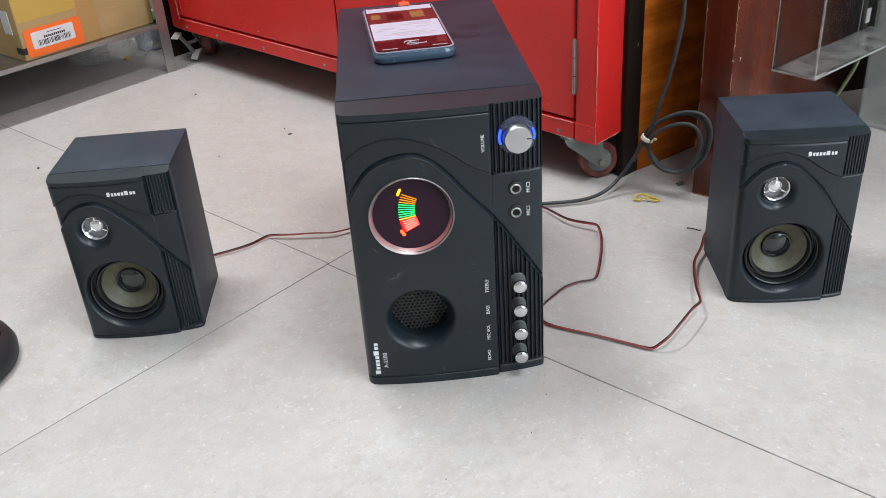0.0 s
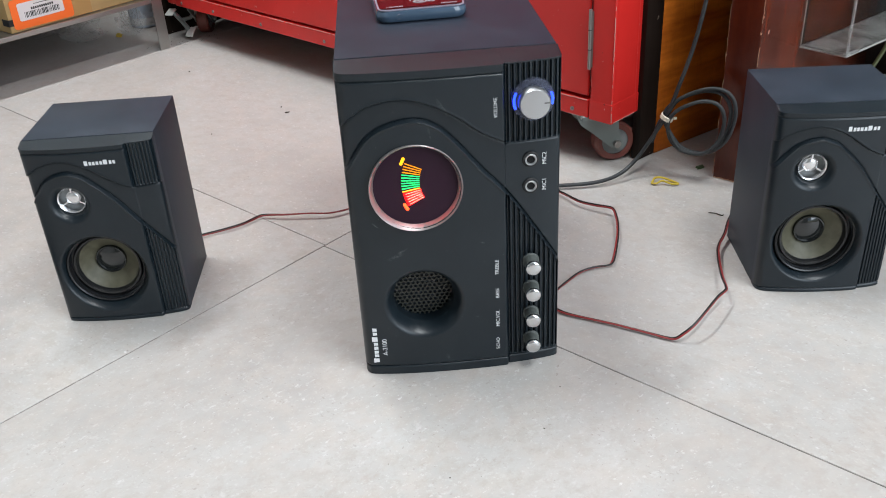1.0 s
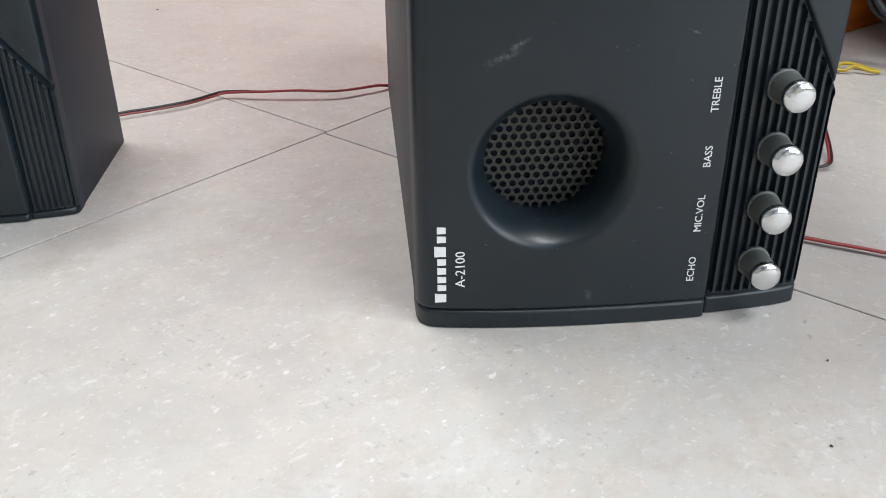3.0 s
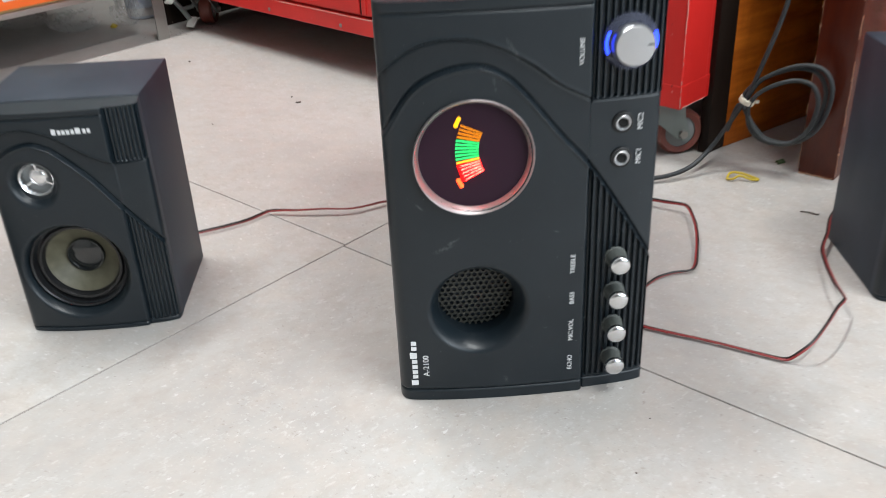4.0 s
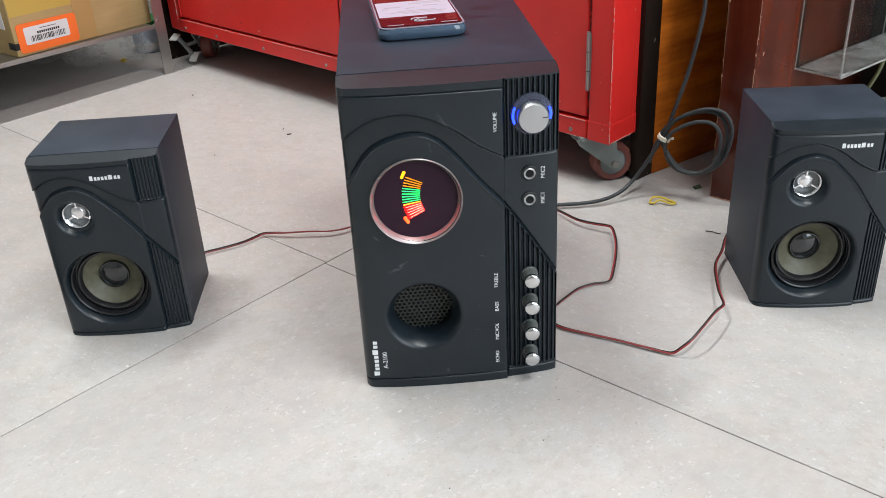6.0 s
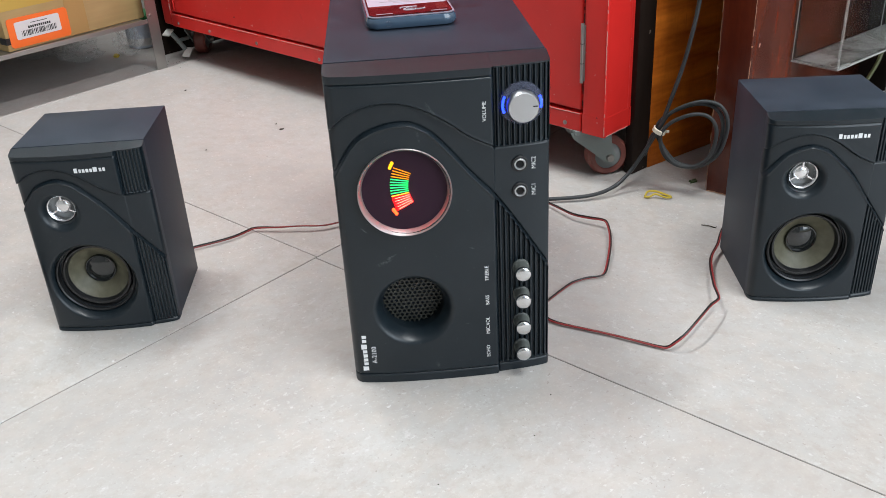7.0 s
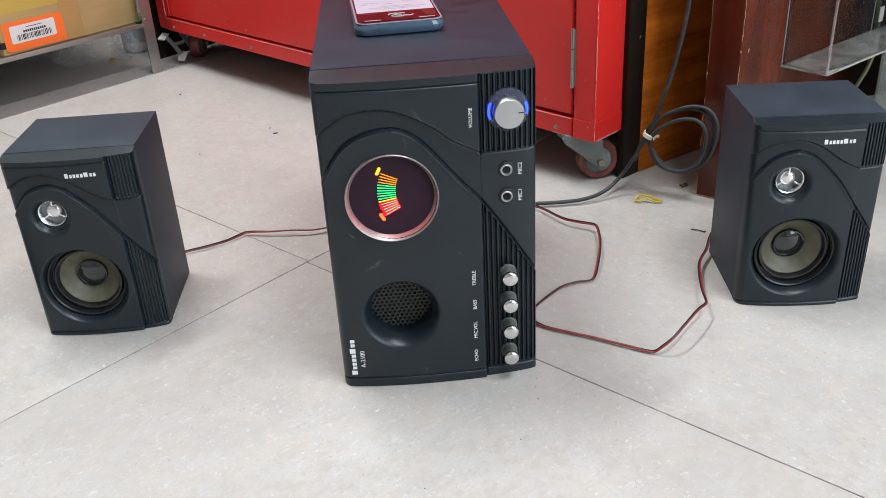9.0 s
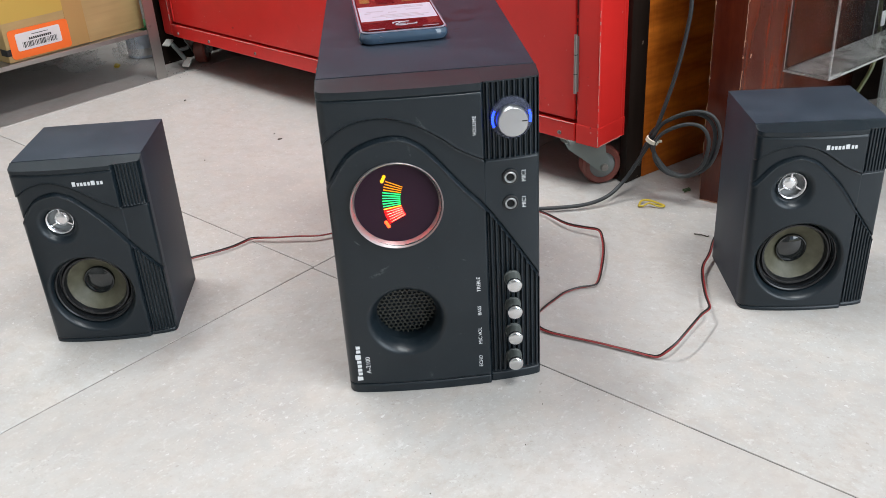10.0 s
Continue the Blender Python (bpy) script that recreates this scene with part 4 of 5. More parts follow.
def caster(parent, x, y, turn, brake):
    """Swivel caster: plate, fork, wheel and hub; the wheel stands on the floor."""
    r = 0.0262
    c = part("caster", box_bm(-0.026, 0.024, -0.020, 0.020, 0.062, 0.068, 0.001), M_ZINC, parent, "swivel caster with brown wheel")
    c.matrix_basis = pose(x, y, 0, 0, 0, turn)
    for s in (-1, 1):
        bm = bmesh.new()
        prof = [(-0.030, 0.064), (0.022, 0.064), (0.024, 0.045), (0.032, r - 0.004), (0.024, r - 0.009), (0.014, r - 0.004), (-0.004, 0.038), (-0.026, 0.056)]
        a = [bm.verts.new((px, s * 0.0145, pz)) for px, pz in prof]
        b = [bm.verts.new((px, s * 0.0170, pz)) for px, pz in prof]
        bm.faces.new(a)
        bm.faces.new(b)
        for i in range(len(prof)):
            j = (i + 1) % len(prof)
            bm.faces.new((a[i], a[j], b[j], b[i]))
        part("fork", bm, M_ZINC, c)
    part("wheel", lathe([(r - 0.009, -0.010), (r - 0.003, -0.0115), (r, -0.008), (r, 0.008), (r - 0.003, 0.0115), (r - 0.009, 0.010)], 0.022, r, 40), M_WHEEL, c, "brown-red wheel", True)
    part("hub", lathe([(0.0005, -0.0125), (0.008, -0.0125), (0.009, -0.010), (r - 0.0085, -0.0085), (r - 0.0085, 0.0085), (0.009, 0.010), (0.008, 0.0125), (0.0005, 0.0125)], 0.022, r, 28), M_HUB, c, "grey hub", True)
    part("axle", lathe([(0.0005, -0.021), (0.0045, -0.021), (0.0052, -0.018), (0.0052, 0.018), (0.0045, 0.021), (0.0005, 0.021)], 0.022, r, 12), M_SCREW, c, "", True)
    if brake:
        for at, size, tilt in (((-0.006, -0.056, 0.050), 0.011, 24), ((-0.020, -0.020, 0.014), 0.012, 40)):
            bm = box_bm(-size, size * 0.8, -0.008, 0.008, -0.002, 0.002, 0.0019, 3)
            bm.transform(Matrix.Translation(at) @ pose(0, 0, 0, 0, -tilt, 20))
            part("brake_pedal", bm, M_PEDAL, c, "pale worn brake pedal")
        part("brake_link", sweep([Vector((-0.006, -0.050, 0.047)), Vector((-0.010, -0.038, 0.034)), Vector((-0.017, -0.024, 0.017))], 0.0045, 8), M_ZINC, c)
        part("brake_arm", sweep([Vector((-0.010, -0.038, 0.034)), Vector((0.0, -0.022, 0.036)), Vector((0.01, -0.008, 0.050))], 0.0040, 8), M_ZINC, c)


def worn_line(parent, a, b, seed, share=0.5, thick=0.0005, mat=None):
    """Broken marks along an edge from a to b: bare-metal wear unless mat is given."""
    rng = random.Random(seed)
    a, b = Vector(a), Vector(b)
    n = max(8, int((b - a).length / 0.004))
    run = []
    for i in range(n + 1):
        run.append(a + (b - a) * (i / n) + Vector((rng.uniform(-1, 1), rng.uniform(-0.4, 0.4), rng.uniform(-1, 1))) * 0.0003)
        if len(run) > 1 and rng.random() > share ** 0.2:
            part("wear_or_gap_line", sweep(run, thick * rng.uniform(0.6, 1.3), 5), mat or M_CHIP, parent)
            run = []
        elif not run or (len(run) == 1 and rng.random() > share):
            run = []


def red_cabinet():
    L, D, H, z0 = 1.02, 0.42, 0.82, 0.067
    c = thing("tool_cabinet", CAB, "red painted steel cabinet with chipped paint, on casters", "cabinet")
    post = 0.0322
    part("body", join(box_bm(0.0008, L - 0.0008, 0.012, D, z0 + 0.002, H, 0.002)), M_RED, c, "red steel carcass")
    part("post", box_bm(0, post, 0, 0.052, z0, H, 0.0025), M_RED, c, "red corner post")
    part("post", box_bm(L - post, L, 0, 0.052, z0, H, 0.006, 3), M_RED, c, "red corner post")
    part("post", box_bm(-0.0004, post + 0.0002, -0.0005, 0.0535, z0 - 0.0005, z0 + 0.0245, 0.0008), M_RED, c, "red foot band of the post")
    part("side_band", box_bm(-0.0002, 0.012, 0.0545, D, z0 - 0.0005, z0 + 0.0245, 0.0008), M_RED, c)
    part("bottom_rail", box_bm(post + 0.0025, L - post, -0.0005, 0.014, z0, z0 + 0.0235, 0.0015), M_RED, c, "red bottom rail with screws")
    for a, b in ((post + 0.004, 0.5), (0.5045, L - post - 0.002)):
        door = part("door", box_bm(a, b, 0.0015, 0.02, z0 + 0.028, H - 0.03, 0.002), M_RED, c, "red steel door")
        part("fold", box_bm(b - 0.012, b - 0.009, -0.0002, 0.003, z0 + 0.03, H - 0.032, 0.0006), M_RED, door)
    # near-black strip painting the shade between the doors
    part("door_gap_shade", box_bm(0.5, 0.5045, 0.004, 0.011, z0 + 0.028, H - 0.03), M_VOID_SHADE, c)
    for zb in (0.131, 0.60):
        hinge = part("hinge", lathe([(0.0022, zb), (0.0022, zb + 0.072)], post + 0.001, -0.0022, 14, "z", "both"), M_STEEL, c, "steel pin hinge", True)
        part("hinge_leaf", box_bm(post - 0.0022, post + 0.0044, -0.0008, 0.0016, zb + 0.002, zb + 0.070, 0.0004), M_STEEL, hinge)
        # near-black rings painting the shade between the hinge's segments
        for q in (0.024, 0.048):
            part("knuckle_gap_shade", lathe([(0.0024, zb + q - 0.0004), (0.0024, zb + q + 0.0004)], post + 0.001, -0.0022, 14, "z", "both"), M_VOID_SHADE, hinge)
    worn_line(c, (post + 0.004, -0.0006, z0 + 0.0235), (L - post, -0.0006, z0 + 0.0235), 1, 0.6)
    worn_line(c, (L - post, -0.0003, z0 + 0.03), (L - post, -0.0003, 0.40), 2, 0.7, 0.0007)
    worn_line(c, (post + 0.003, -0.0006, z0 + 0.0005), (0.5, -0.0006, z0 + 0.0005), 3, 0.3)
    worn_line(c, (-0.0004, -0.0005, z0 + 0.002), (-0.0004, -0.0005, 0.40), 4, 0.45)
    # near-black lines painting the shade in the post gap and band seam
    worn_line(c, (post, -0.0004, z0 + 0.026), (post, -0.0004, 0.40), 5, 0.35, 0.0005, M_VOID_SHADE)
    worn_line(c, (-0.0004, 0.0, z0 + 0.0245), (post, -0.0006, z0 + 0.0245), 6, 0.5, 0.0004, M_VOID_SHADE)
    worn_line(c, (-0.0004, 0.05, z0 + 0.0005), (-0.0004, 0.0, z0 + 0.0005), 7, 0.5)
    for x in (0.058, 0.545, 0.715, 0.86, 0.965):
        screw(c, x, -0.0004, z0 + 0.008)
    part("plinth_shade", box_bm(0.03, L - 0.03, 0.06, D - 0.02, z0 - 0.004, z0 + 0.003), M_ZINC, c, "bare steel underside")
    caster(c, 0.040, 0.028, 126, False)
    caster(c, 0.040, D - 0.06, 150, False)
    caster(c, L - 0.040, 0.045, 48, True)
    caster(c, L - 0.075, D - 0.06, 20, False)


red_cabinet()

# ---- boards leaning beside the cabinet ----


def board(name, corner, angle, long, thick, tall, mat, label, worn=False):
    """An upright board; corner is its near lower corner, long runs at the angle, thick to its left."""
    b = thing(name, Matrix.Translation((*corner, 0)) @ pose(0, 0, 0, 0, 0, angle), label, "board")
    part("panel", box_bm(0, long, 0, thick, 0.0, tall, 0.002), mat, b, "", True)
    if worn:
        rng = random.Random(7)
        for yy in (0.0, thick):
            line = [Vector((rng.uniform(-0.0003, 0.0006), yy + rng.uniform(-0.0005, 0.0005), 0.004 + 0.0055 * i)) for i in range(int(tall / 0.0055))]
            while len(line) > 3:
                n = rng.randrange(3, 16)
                if len(line[:n]) > 1:
                    part("chipped_edge", sweep(line[:n], rng.choice((0.0002, 0.0003, 0.00042)), 5), M_RAW_EDGE, b, "pale chipped edge")
                line = line[n + rng.randrange(0, 5):]
            for i in range(16):
                z, q = rng.uniform(0.02, 0.5), rng.choice((0.0006, 0.0009, 0.0015))
                bm = bmesh.new()
                bmesh.ops.create_icosphere(bm, subdivisions=1, radius=q)
                bm.transform(Matrix.Translation((0.0004, yy + rng.uniform(-0.001, 0.001), z)) @ Matrix.Diagonal((0.5, 0.7, rng.uniform(0.8, 2.0), 1)))
                part("chip", bm, M_RAW_EDGE, b)
        line = [Vector((rng.uniform(-0.0004, 0.0004), 0.002 + 0.005 * i, 0.0012 + rng.uniform(-0.0004, 0.0006))) for i in range(8)]
        part("chipped_edge", sweep(line, 0.0006, 5), M_RAW_EDGE, b, "pale chipped edge")
    return b


board("dark_board", (0.3545, 0.3930), 36, 0.32, 0.013, 0.78, M_BLACK_WOOD, "dark stained wooden board standing upright beside the cabinet")
board("orange_board", (0.3800, 0.4105), 31, 0.34, 0.012, 0.80, M_ORANGE_WOOD, "orange-brown grained wooden board standing upright")
board("mahogany_board", (0.4565, 0.3020), 45, 0.42, 0.038, 0.92, M_MAHOGANY, "thick reddish mahogany board with chipped pale edges", True)
# added panel: only a dark void lies behind the display box
board("dark_board", (0.70, 0.615), 8, 0.27, 0.02, 0.9, M_BLACK_WOOD, "dark panel added for the dark space behind the display box")

# added panel, keeping light off the floor between shelf and cabinet
corner_end = uv(0.530, 1.080)
board("dark_board", (corner_end.x, corner_end.y), 45, 0.50, 0.018, 0.9, M_BLACK_WOOD, "dark panel added for the darkness between shelf and cabinet")

# ---- shelf with carton ----
SHELF = Matrix.Translation((-0.376, 1.046, 0)) @ pose(0, 0, 0, 0, 0, 44.5)   # local -x runs along the front edge, +y to the back


def shelf():
    s = thing("metal_shelf", SHELF, "low stainless steel shelf on angle legs", "shelf")
    part("shelf_board", box_bm(-1.1, -0.001, 0.0, 0.42, 0.0875, 0.0925), M_STEEL, s, "steel shelf sheet")
    part("front_lip", box_bm(-1.1, 0.006, -0.002, 0.0005, 0.0885, 0.0957, 0.0006), M_STEEL, s, "folded front lip")
    for x in (0.0, -1.08):
        for y in (0.0, 0.42):
            q = 1 if y == 0 else -1
            leg = part("leg", join(box_bm(x - 0.002, x + 0.019, y - 0.0028 * q - 0.001, y - 0.0028 * q + 0.001, 0.0, 1.2),
                                   box_bm(x + 0.0175, x + 0.0195, min(y - 0.0035 * q, y + 0.020 * q), max(y - 0.0035 * q, y + 0.020 * q), 0.0, 1.2)), M_STEEL, s, "steel angle leg")
            if y == 0 and x == 0:
                part("bolt", lathe([(0.003, -0.0038), (0.0028, -0.0052), (0.001, -0.0056)], 0.004, 0.102, 12, "y", True), M_SCREW, leg, "", True)
    # unseen upper tier, added to shade the floor underneath
    part("shelf_board", box_bm(-1.1, -0.001, 0.0, 0.42, 0.62, 0.625), M_STEEL, s, "steel shelf sheet")


shelf()


def carton():
    c = thing("cardboard_box", Matrix.Translation((-0.570, 0.879, 0.0928)) @ pose(0, 0, 0, 0, 0, 47), "brown cardboard box with tape and orange label, on the steel shelf", "box")
    w, d, h = 0.268, 0.24, 0.22
    part("carton", box_bm(0, w, 0, d, 0, h, 0.003), M_CARD, c, "", True)
    part("tape", box_bm(0.115, 0.152, -0.0005, 0.001, 0.002, h - 0.002), M_TAPE, c, "shiny tan packing tape")
    part("tape", box_bm(0.002, 0.116, -0.0004, 0.001, 0.066, h - 0.002), M_YELLOW_TAPE, c, "yellowish packing tape")
    lab = rounded_plate(0.0065, 0.1165, 0.006, 0.0545, -0.0014, -0.0004, 0.006)
    lab.transform(pose(0, 0, -0.0015, 0, 0.6, 0))
    lab = part("label", lab, M_ORANGE_LABEL, c, "bright orange sticker")
    part("label_paper", rounded_plate(0.019, 0.1005, 0.0165, 0.0455, -0.0020, -0.0013, 0.003), M_PAPER, lab, "white printed field")
    rng = random.Random(3)
    x = 0.029
    while x < 0.092:
        t = rng.choice((0.0006, 0.001, 0.0016))
        part("code_bar", box_bm(x, x + t, -0.0023, -0.0018, 0.0205, 0.0300), M_INK, lab)
        x += t + rng.choice((0.0008, 0.0012, 0.0018))
    for i in range(11):
        part("print_bar", box_bm(0.042 + i * 0.0038, 0.0448 + i * 0.0038, -0.0023, -0.0018, 0.0320, 0.0358), M_INK, lab)
    part("print_bar", box_bm(0.048, 0.078, -0.0023, -0.0018, 0.0398, 0.0408), M_INK, lab)
    part("side_label", box_bm(-0.0009, 0.0005, 0.020, 0.045, 0.045, 0.085), M_PAPER, c, "small white label on the side")
    part("corner_tape", box_bm(-0.001, 0.008, -0.0009, 0.02, 0.012, 0.023), M_RUBBER, c, "dark tape on the corner")


carton()


def crumpled(name, at, sx, sy, sz, seed, label, category, mat=M_FILM):
    """A crumpled clear bag."""
    bm = bmesh.new()
    bmesh.ops.create_icosphere(bm, subdivisions=4, radius=1)
    for v in bm.verts:
        p = v.co.copy()
        n1 = noise.noise(p * 1.7 + Vector((seed, 0, 0)))
        n2 = abs(noise.noise(p * 4.1 + Vector((0, seed, 0))))
        n3 = abs(noise.noise(p * 9.0 + Vector((0, 0, seed))))
        f = 0.85 + 0.35 * n1 - 0.45 * n2 - 0.25 * n3
        v.co = Vector((p.x * f * sx, p.y * f * sy, (max(p.z, -0.75) + 0.75) * f * sz))
    low = min(v.co.z for v in bm.verts)
    for v in bm.verts:
        v.co.z -= low - 0.0005
    ob = part(name, bm, mat)
    ob.matrix_world = Matrix.Translation((*at, 0))
    return tagged(ob, label, category)


crumpled("plastic_bag", (-0.545, 1.150), 0.055, 0.040, 0.028, 2.3, "crumpled clear plastic bag on the floor under the shelf", "bag")
crumpled("plastic_bag", (-0.455, 1.175), 0.032, 0.035, 0.045, 5.1, "crumpled clear plastic bag on the floor under the shelf", "bag")
crumpled("plastic_bag", (-0.65, 1.20), 0.06, 0.05, 0.03, 8.7, "crumpled clear plastic bag on the floor under the shelf", "bag")


def bucket():
    b = thing("tub", pose(-0.440, 1.236, 0), "pale blue plastic tub with green lid under the shelf", "tub")
    part("tub_body", lathe([(0.0005, 0.0005), (0.028, 0.0005), (0.030, 0.003), (0.034, 0.058), (0.036, 0.060)], 0, 0, 36, "z"), M_BUCKET, b, "", True)
    part("lid", lathe([(0.036, 0.058), (0.037, 0.066), (0.032, 0.068), (0.0005, 0.068)], 0, 0, 36, "z"), M_GREEN, b, "green lid", True)
    part("band", lathe([(0.0303, 0.006), (0.0310, 0.007), (0.0320, 0.020), (0.0315, 0.021)], 0, 0, 36, "z"), M_PAPER, b, "pale band", True)


bucket()


# ---- clear display box and things beside it ----
def display_box():
    ax, ay, ang = 0.5762, 0.3330, 34.5
    z0 = 0.1385
    d = thing("display_box", Matrix.Translation((ax, ay, 0)) @ pose(0, 0, 0, 0, 0, ang), "clear acrylic display box hung on the mahogany board", "display box")
    w, dep, top, t = 0.245, 0.060, 0.98, 0.003
    part("base_plate", box_bm(0, w, 0, dep, z0, z0 + t, 0.0006), M_FROST, d, "scuffed clear base")
    part("side_panel", box_bm(0, t, 0.001, dep, z0 + t, 0.50, 0.0004), M_ACRYLIC, d)
    part("front_panel", box_bm(t, w, 0.0, t, z0 + t, 0.50, 0.0004), M_ACRYLIC, d)
    part("back_panel", box_bm(t, w, dep - t, dep, z0 + t, top, 0.0004), M_ACRYLIC, d)
    part("glued_edge", box_bm(-0.0005, 0.0022, -0.0007, 0.0018, z0 + t, 0.49, 0.0005), M_FROST, d, "glued corner seam")
    part("glued_edge", box_bm(0.0, 0.026, -0.0012, 0.0006, z0 + 0.001, z0 + 0.0055, 0.0006), M_FROST, d, "glued corner seam")
    part("glued_edge", box_bm(-0.0012, 0.0006, 0.0, 0.030, z0 + 0.001, z0 + 0.0050, 0.0006), M_FROST, d, "glued corner seam")
    # pale strips laid along the edges in place of their glint
    for x, yy in ((0.0, dep - 0.0014), (w - 0.0012, 0.0), (0.205, dep - 0.0042)):
        part("edge_glint", box_bm(x - 0.0002, x + 0.0006, yy, yy + 0.0010, z0 + t, 0.50), M_EDGE_GLINT, d, "pale strip added for the glint of a cut edge")
    part("edge_glint", box_bm(0.0, w, -0.0006, 0.0004, z0, z0 + 0.0016), M_EDGE_GLINT, d, "pale strip added for the glint of a cut edge")
    part("edge_glint", box_bm(-0.0006, 0.0004, 0.0, dep, z0, z0 + 0.0016), M_EDGE_GLINT, d, "pale strip added for the glint of a cut edge")
    part("hook", box_bm(0.02, w - 0.02, dep - 0.002, dep + 0.11, top - 0.003, top, 0.0004), M_ACRYLIC, d)
    part("hook", box_bm(0.02, w - 0.02, dep + 0.06, dep + 0.064, 0.92, top, 0.0004), M_ACRYLIC, d)
    part("sticker", box_bm(0.222, 0.232, dep - 0.0042, dep - 0.0028, z0 + 0.012, z0 + 0.032, 0.0003), M_PAPER, d, "small white sticker")


display_box()


def clear_bin():
    """A tapered see-through bin with a rolled rim and a few coloured packs inside."""
    j = thing("clear_bin", pose(0.7390, 0.4985, 0, 0, 0, -53), "cloudy clear plastic bin with orange and white packs inside", "bin")
    wd, dp, tall, t, flare = 0.24, 0.17, 0.34, 0.003, 0.004

    def wall_plate(x0, x1, y0, y1, dx, dy):
        bm = box_bm(x0, x1, y0, y1, 0.002, tall)
        for v in bm.verts:
            if v.co.z > 0.1:
                v.co.x += dx * flare
                v.co.y += dy * flare
        return bm

    part("side", wall_plate(0, t, 0.0, dp, -1, 0), M_BIN, j)
    part("side", wall_plate(wd - t, wd, 0.0, dp, 1, 0), M_BIN, j)
    part("side", wall_plate(t, wd - t, 0.0, t, 0, -1), M_BIN, j)
    part("side", wall_plate(t, wd - t, dp - t, dp, 0, 1), M_BIN, j)
    part("bottom", box_bm(0.001, wd - 0.001, 0.001, dp - 0.001, 0.0005, 0.0035, 0.001), M_BIN, j)
    # pale strip in place of the bottom edge's glint
    part("foot_glint", box_bm(-0.001, wd + 0.001, -0.0015, 0.0, 0.0006, 0.006, 0.0006), M_EDGE_GLINT, j, "pale strip added for the glint of the bottom edge")
    rim = [Vector(q) for q in ((-flare, -flare, tall), (wd + flare, -flare, tall), (wd + flare, dp + flare, tall), (-flare, dp + flare, tall), (-flare, -flare + 0.004, tall))]
    part("rim", sweep(rim, 0.004, 8), M_BIN, j)
    for x, y, w2, d2, z0, z1, mat, tilt in ((0.030, 0.020, 0.030, 0.05, 0.004, 0.135, M_PAPER, 3), (0.072, 0.018, 0.024, 0.05, 0.004, 0.112, M_ORANGE, -4), (0.108, 0.020, 0.040, 0.06, 0.004, 0.165, M_BLUE, 2),
                                            (0.040, 0.085, 0.080, 0.06, 0.004, 0.190, M_BLUE, 1), (0.060, 0.020, 0.012, 0.02, 0.004, 0.160, M_PAPER, 8), (0.160, 0.030, 0.050, 0.10, 0.004, 0.24, M_ORANGE, -2), (0.046, 0.100, 0.090, 0.05, 0.192, 0.29, M_ORANGE, 0)):
        bm = box_bm(-w2 / 2, w2 / 2, 0, d2, 0, z1 - z0, 0.003)
        bm.transform(Matrix.Translation((x + w2 / 2, y, z0)) @ pose(0, 0, 0, 0, tilt, 0))
        part("pack", bm, mat, j, "", True)


clear_bin()
lead = part("olive_cable", sweep(spline([(0.640, 0.48, 0.004), (0.665, 0.49, 0.012), (0.693, 0.495, 0.042), (0.713, 0.50, 0.071), (0.727, 0.505, 0.098), (0.736, 0.52, 0.13), (0.742, 0.56, 0.30), (0.745, 0.60, 0.80), (0.745, 0.618, 0.905), (0.745, 0.626, 0.905)], 8), 0.0028, 8), M_OLIVE_CABLE, None, "", True)
tagged(lead, "olive green cable hanging behind the display box", "cable")


def round_base():
    # unidentified object; everything beyond its right edge is assumed
    b = thing("round_base", pose(-0.448, 0.092, 0), "unidentified glossy black rounded object standing on the tiles", "base")
    part("rim", lathe([(0.076, 0.0005), (0.082, 0.004), (0.083, 0.012), (0.079, 0.022), (0.070, 0.028)], 0, 0, 56, "z"), M_RUBBER, b, "black rubber rim", True)
    part("dome", lathe([(0.0705, 0.0278), (0.064, 0.034), (0.045, 0.044), (0.020, 0.050), (0.0005, 0.051)], 0, 0, 56, "z"), M_CAP, b, "glossy black dome", True)


round_base()

# ---- small litter ----
band_pts = [(0.352, 0.323, 0.002), (0.358, 0.331, 0.004), (0.367, 0.329, 0.0045), (0.378, 0.322, 0.002), (0.382, 0.315, 0.0018), (0.374, 0.313, 0.003), (0.364, 0.320, 0.005), (0.356, 0.318, 0.003), (0.351, 0.322, 0.002)]
band = part("rubber_band", sweep(spline(band_pts, 6), 0.0013, 6), M_YELLOW, None, "", True)
tagged(band, "yellow rubber band lying on the tiles", "rubber band")


def scrap(name, x, y, size, seed, mat, label, category):
    rng = random.Random(seed)
    bm = bmesh.new()
    n = 9
    ring = [(size * rng.uniform(0.5, 1.0) * math.cos(6.283 * i / n), 0.55 * size * rng.uniform(0.5, 1.0) * math.sin(6.283 * i / n)) for i in range(n)]
    low = [bm.verts.new((a, b, 0.0003)) for a, b in ring]
    high = [bm.verts.new((a * 0.85, b * 0.85, 0.0008 + size * rng.uniform(0.05, 0.22))) for a, b in ring]
    bm.faces.new(low)
    bm.faces.new(high)
    for i in range(n):
        bm.faces.new((low[i], low[(i + 1) % n], high[(i + 1) % n], high[i]))
    ob = part(name, bm, mat)
    ob.matrix_world = pose(x, y, 0, 0, 0, rng.uniform(0, 180))
    tagged(ob, label, category)


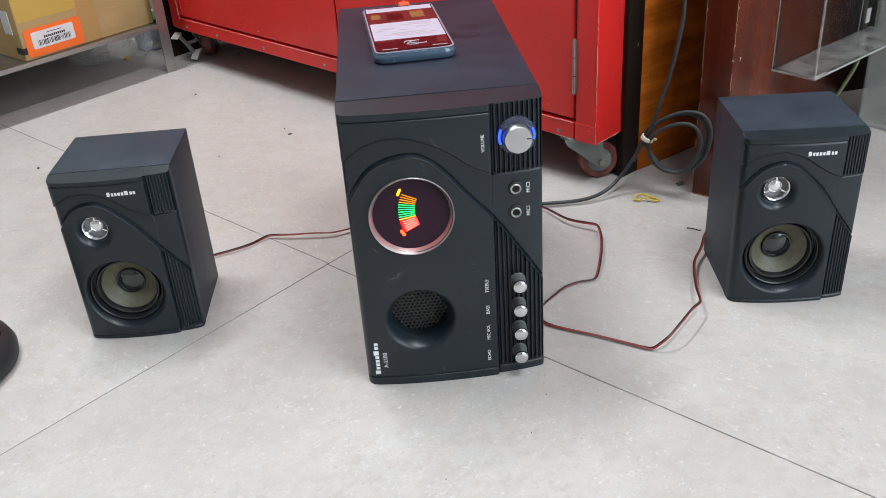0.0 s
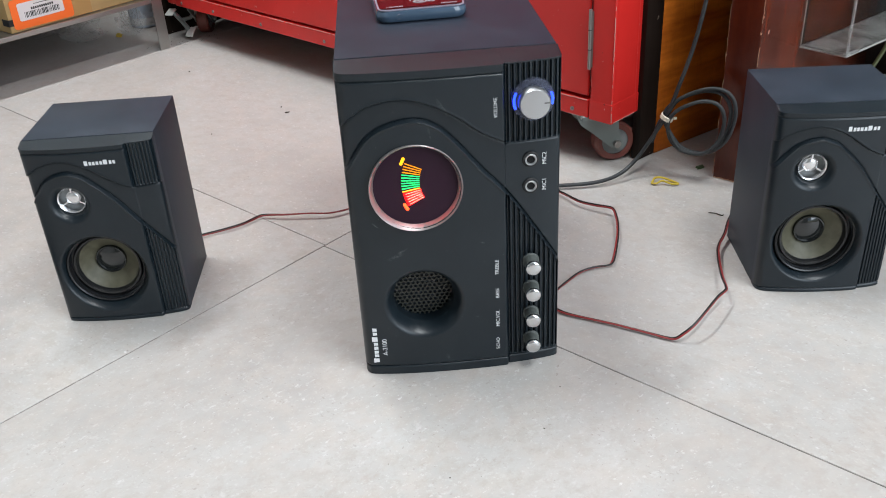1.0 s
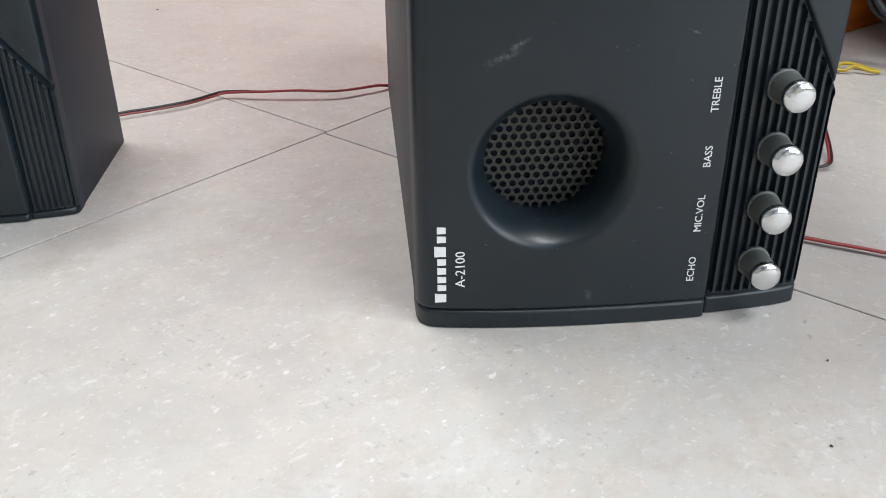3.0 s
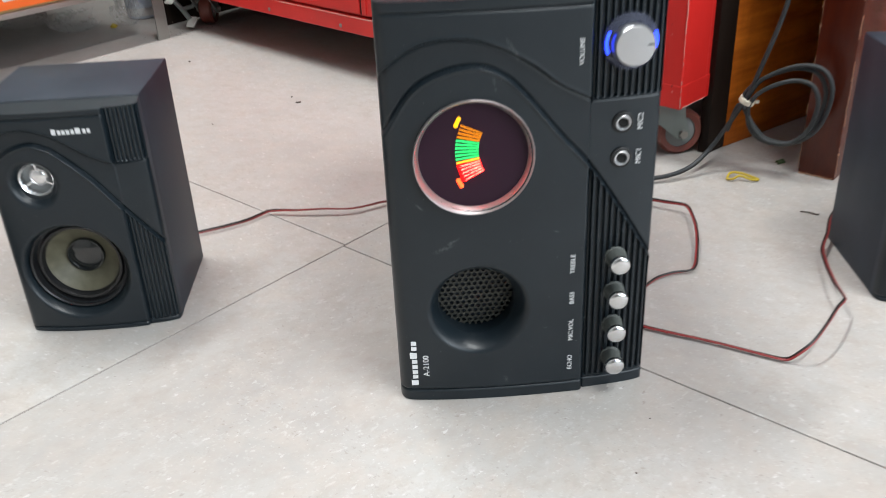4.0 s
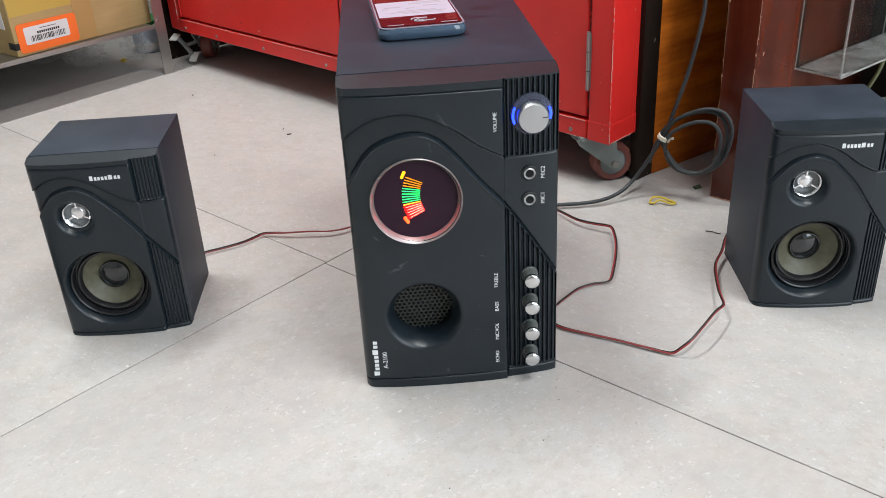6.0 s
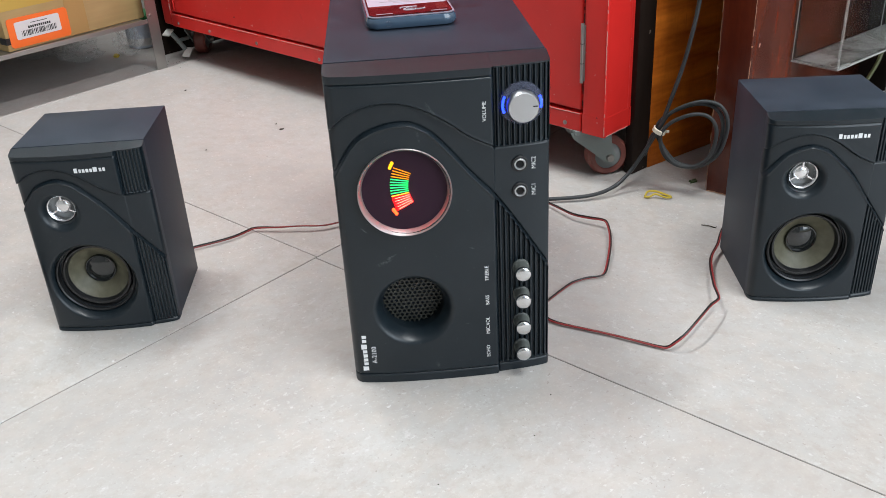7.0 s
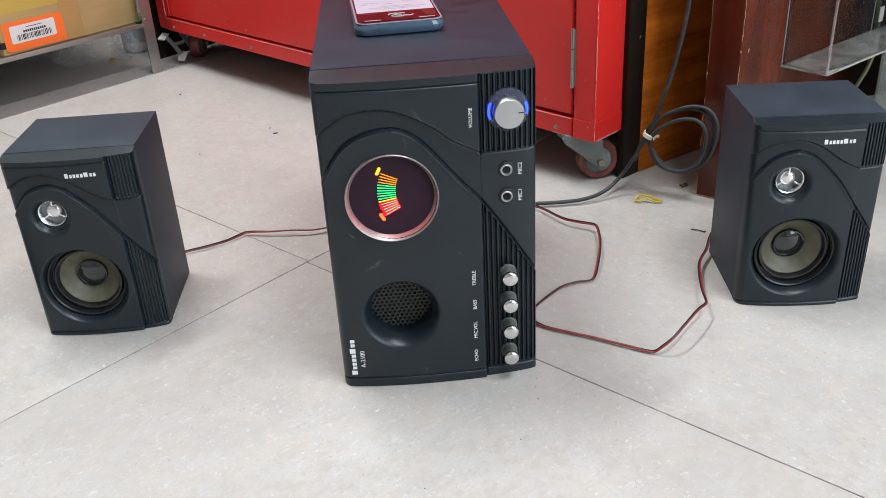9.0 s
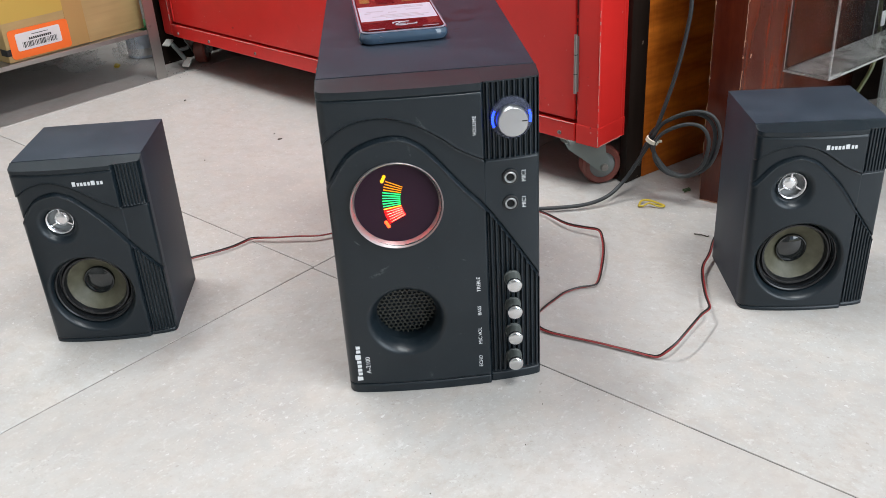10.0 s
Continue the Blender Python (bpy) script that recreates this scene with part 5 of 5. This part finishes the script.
scrap("leaf_scrap", 0.424, 0.358, 0.010, 1, M_LEAF, "small dry green leaf scrap on the tiles", "leaf")
scrap("paper_scrap", -0.481, 1.165, 0.016, 4, M_YELLOW, "yellowish paper scrap under the shelf", "scrap")
for i, (x, y, s) in enumerate([(-0.115, 0.664, 0.0046), (-0.125, 0.690, 0.0026), (-0.50, 0.62, 0.004), (-0.33, 0.53, 0.002), (-0.30, 0.90, 0.003), (-0.125, -0.168, 0.0008),
                               (0.0615, -0.140, 0.0007), (0.142, -0.095, 0.0008), (0.165, -0.045, 0.0008), (-0.22, 0.60, 0.0016)]):
    scrap("crumb", x, y, s, 20 + i, M_CRUMB, "tiny dark crumb on the tiles", "crumb")

hair = part("thread_scrap", sweep(spline([(0.393, 0.238, 0.0010), (0.397, 0.2355, 0.0014), (0.401, 0.2335, 0.0012), (0.4055, 0.2290, 0.0010), (0.4075, 0.2300, 0.0012)], 5), 0.0006, 6), M_CRUMB, None, "", True)
tagged(hair, "short curled dark thread lying on the tiles", "thread")

rng = random.Random(41)
grime = bmesh.new()
for i in range(46):
    a, r = rng.uniform(0, 6.283), abs(rng.gauss(0, 0.035))
    q = rng.uniform(0.0004, 0.0014)
    c = Vector((-0.345 + 1.5 * r * math.cos(a), 1.085 + r * math.sin(a), q * 0.3))
    bmesh.ops.create_icosphere(grime, subdivisions=1, radius=q, matrix=Matrix.Translation(c) @ Matrix.Rotation(a, 4, "Z") @ Matrix.Diagonal((1.0, 0.55, 0.35, 1)))
grime = part("floor_grime", grime, M_CRUMB)
tagged(grime, "dark crumbs of dirt gathered round the caster", "dirt", kind="stuff")

# ---- floor tiles ----
SIDE, GAP = 0.80, 0.0010


def tile_mesh():
    h = (SIDE - GAP) / 2
    bm = box_bm(-h, h, -h, h, -0.0009, 0.0)
    top = [e for e in bm.edges if all(v.co.z > -0.001 for v in e.verts)]
    bmesh.ops.bevel(bm, geom=top, offset=0.0004, segments=1, affect="EDGES")
    me = bpy.data.meshes.new("tile")
    bm.to_mesh(me)
    bm.free()
    me.materials.append(M_TILE)
    return me


TILE = tile_mesh()
spin = random.Random(5)
for i in range(-4, 3):
    for j in range(-4, 4):
        c = Vector((-0.0405, 0.2435, 0)) + pose(0, 0, 0, 0, 0, -0.6) @ uv((i + 0.5) * SIDE - (0.0075 if j < 0 else 0.005), (j + 0.5) * SIDE)
        t = new("tile", TILE)
        t.parent = room
        t.matrix_basis = pose(c.x, c.y, 0, 0, 0, 44.4 + 90 * spin.randrange(4))
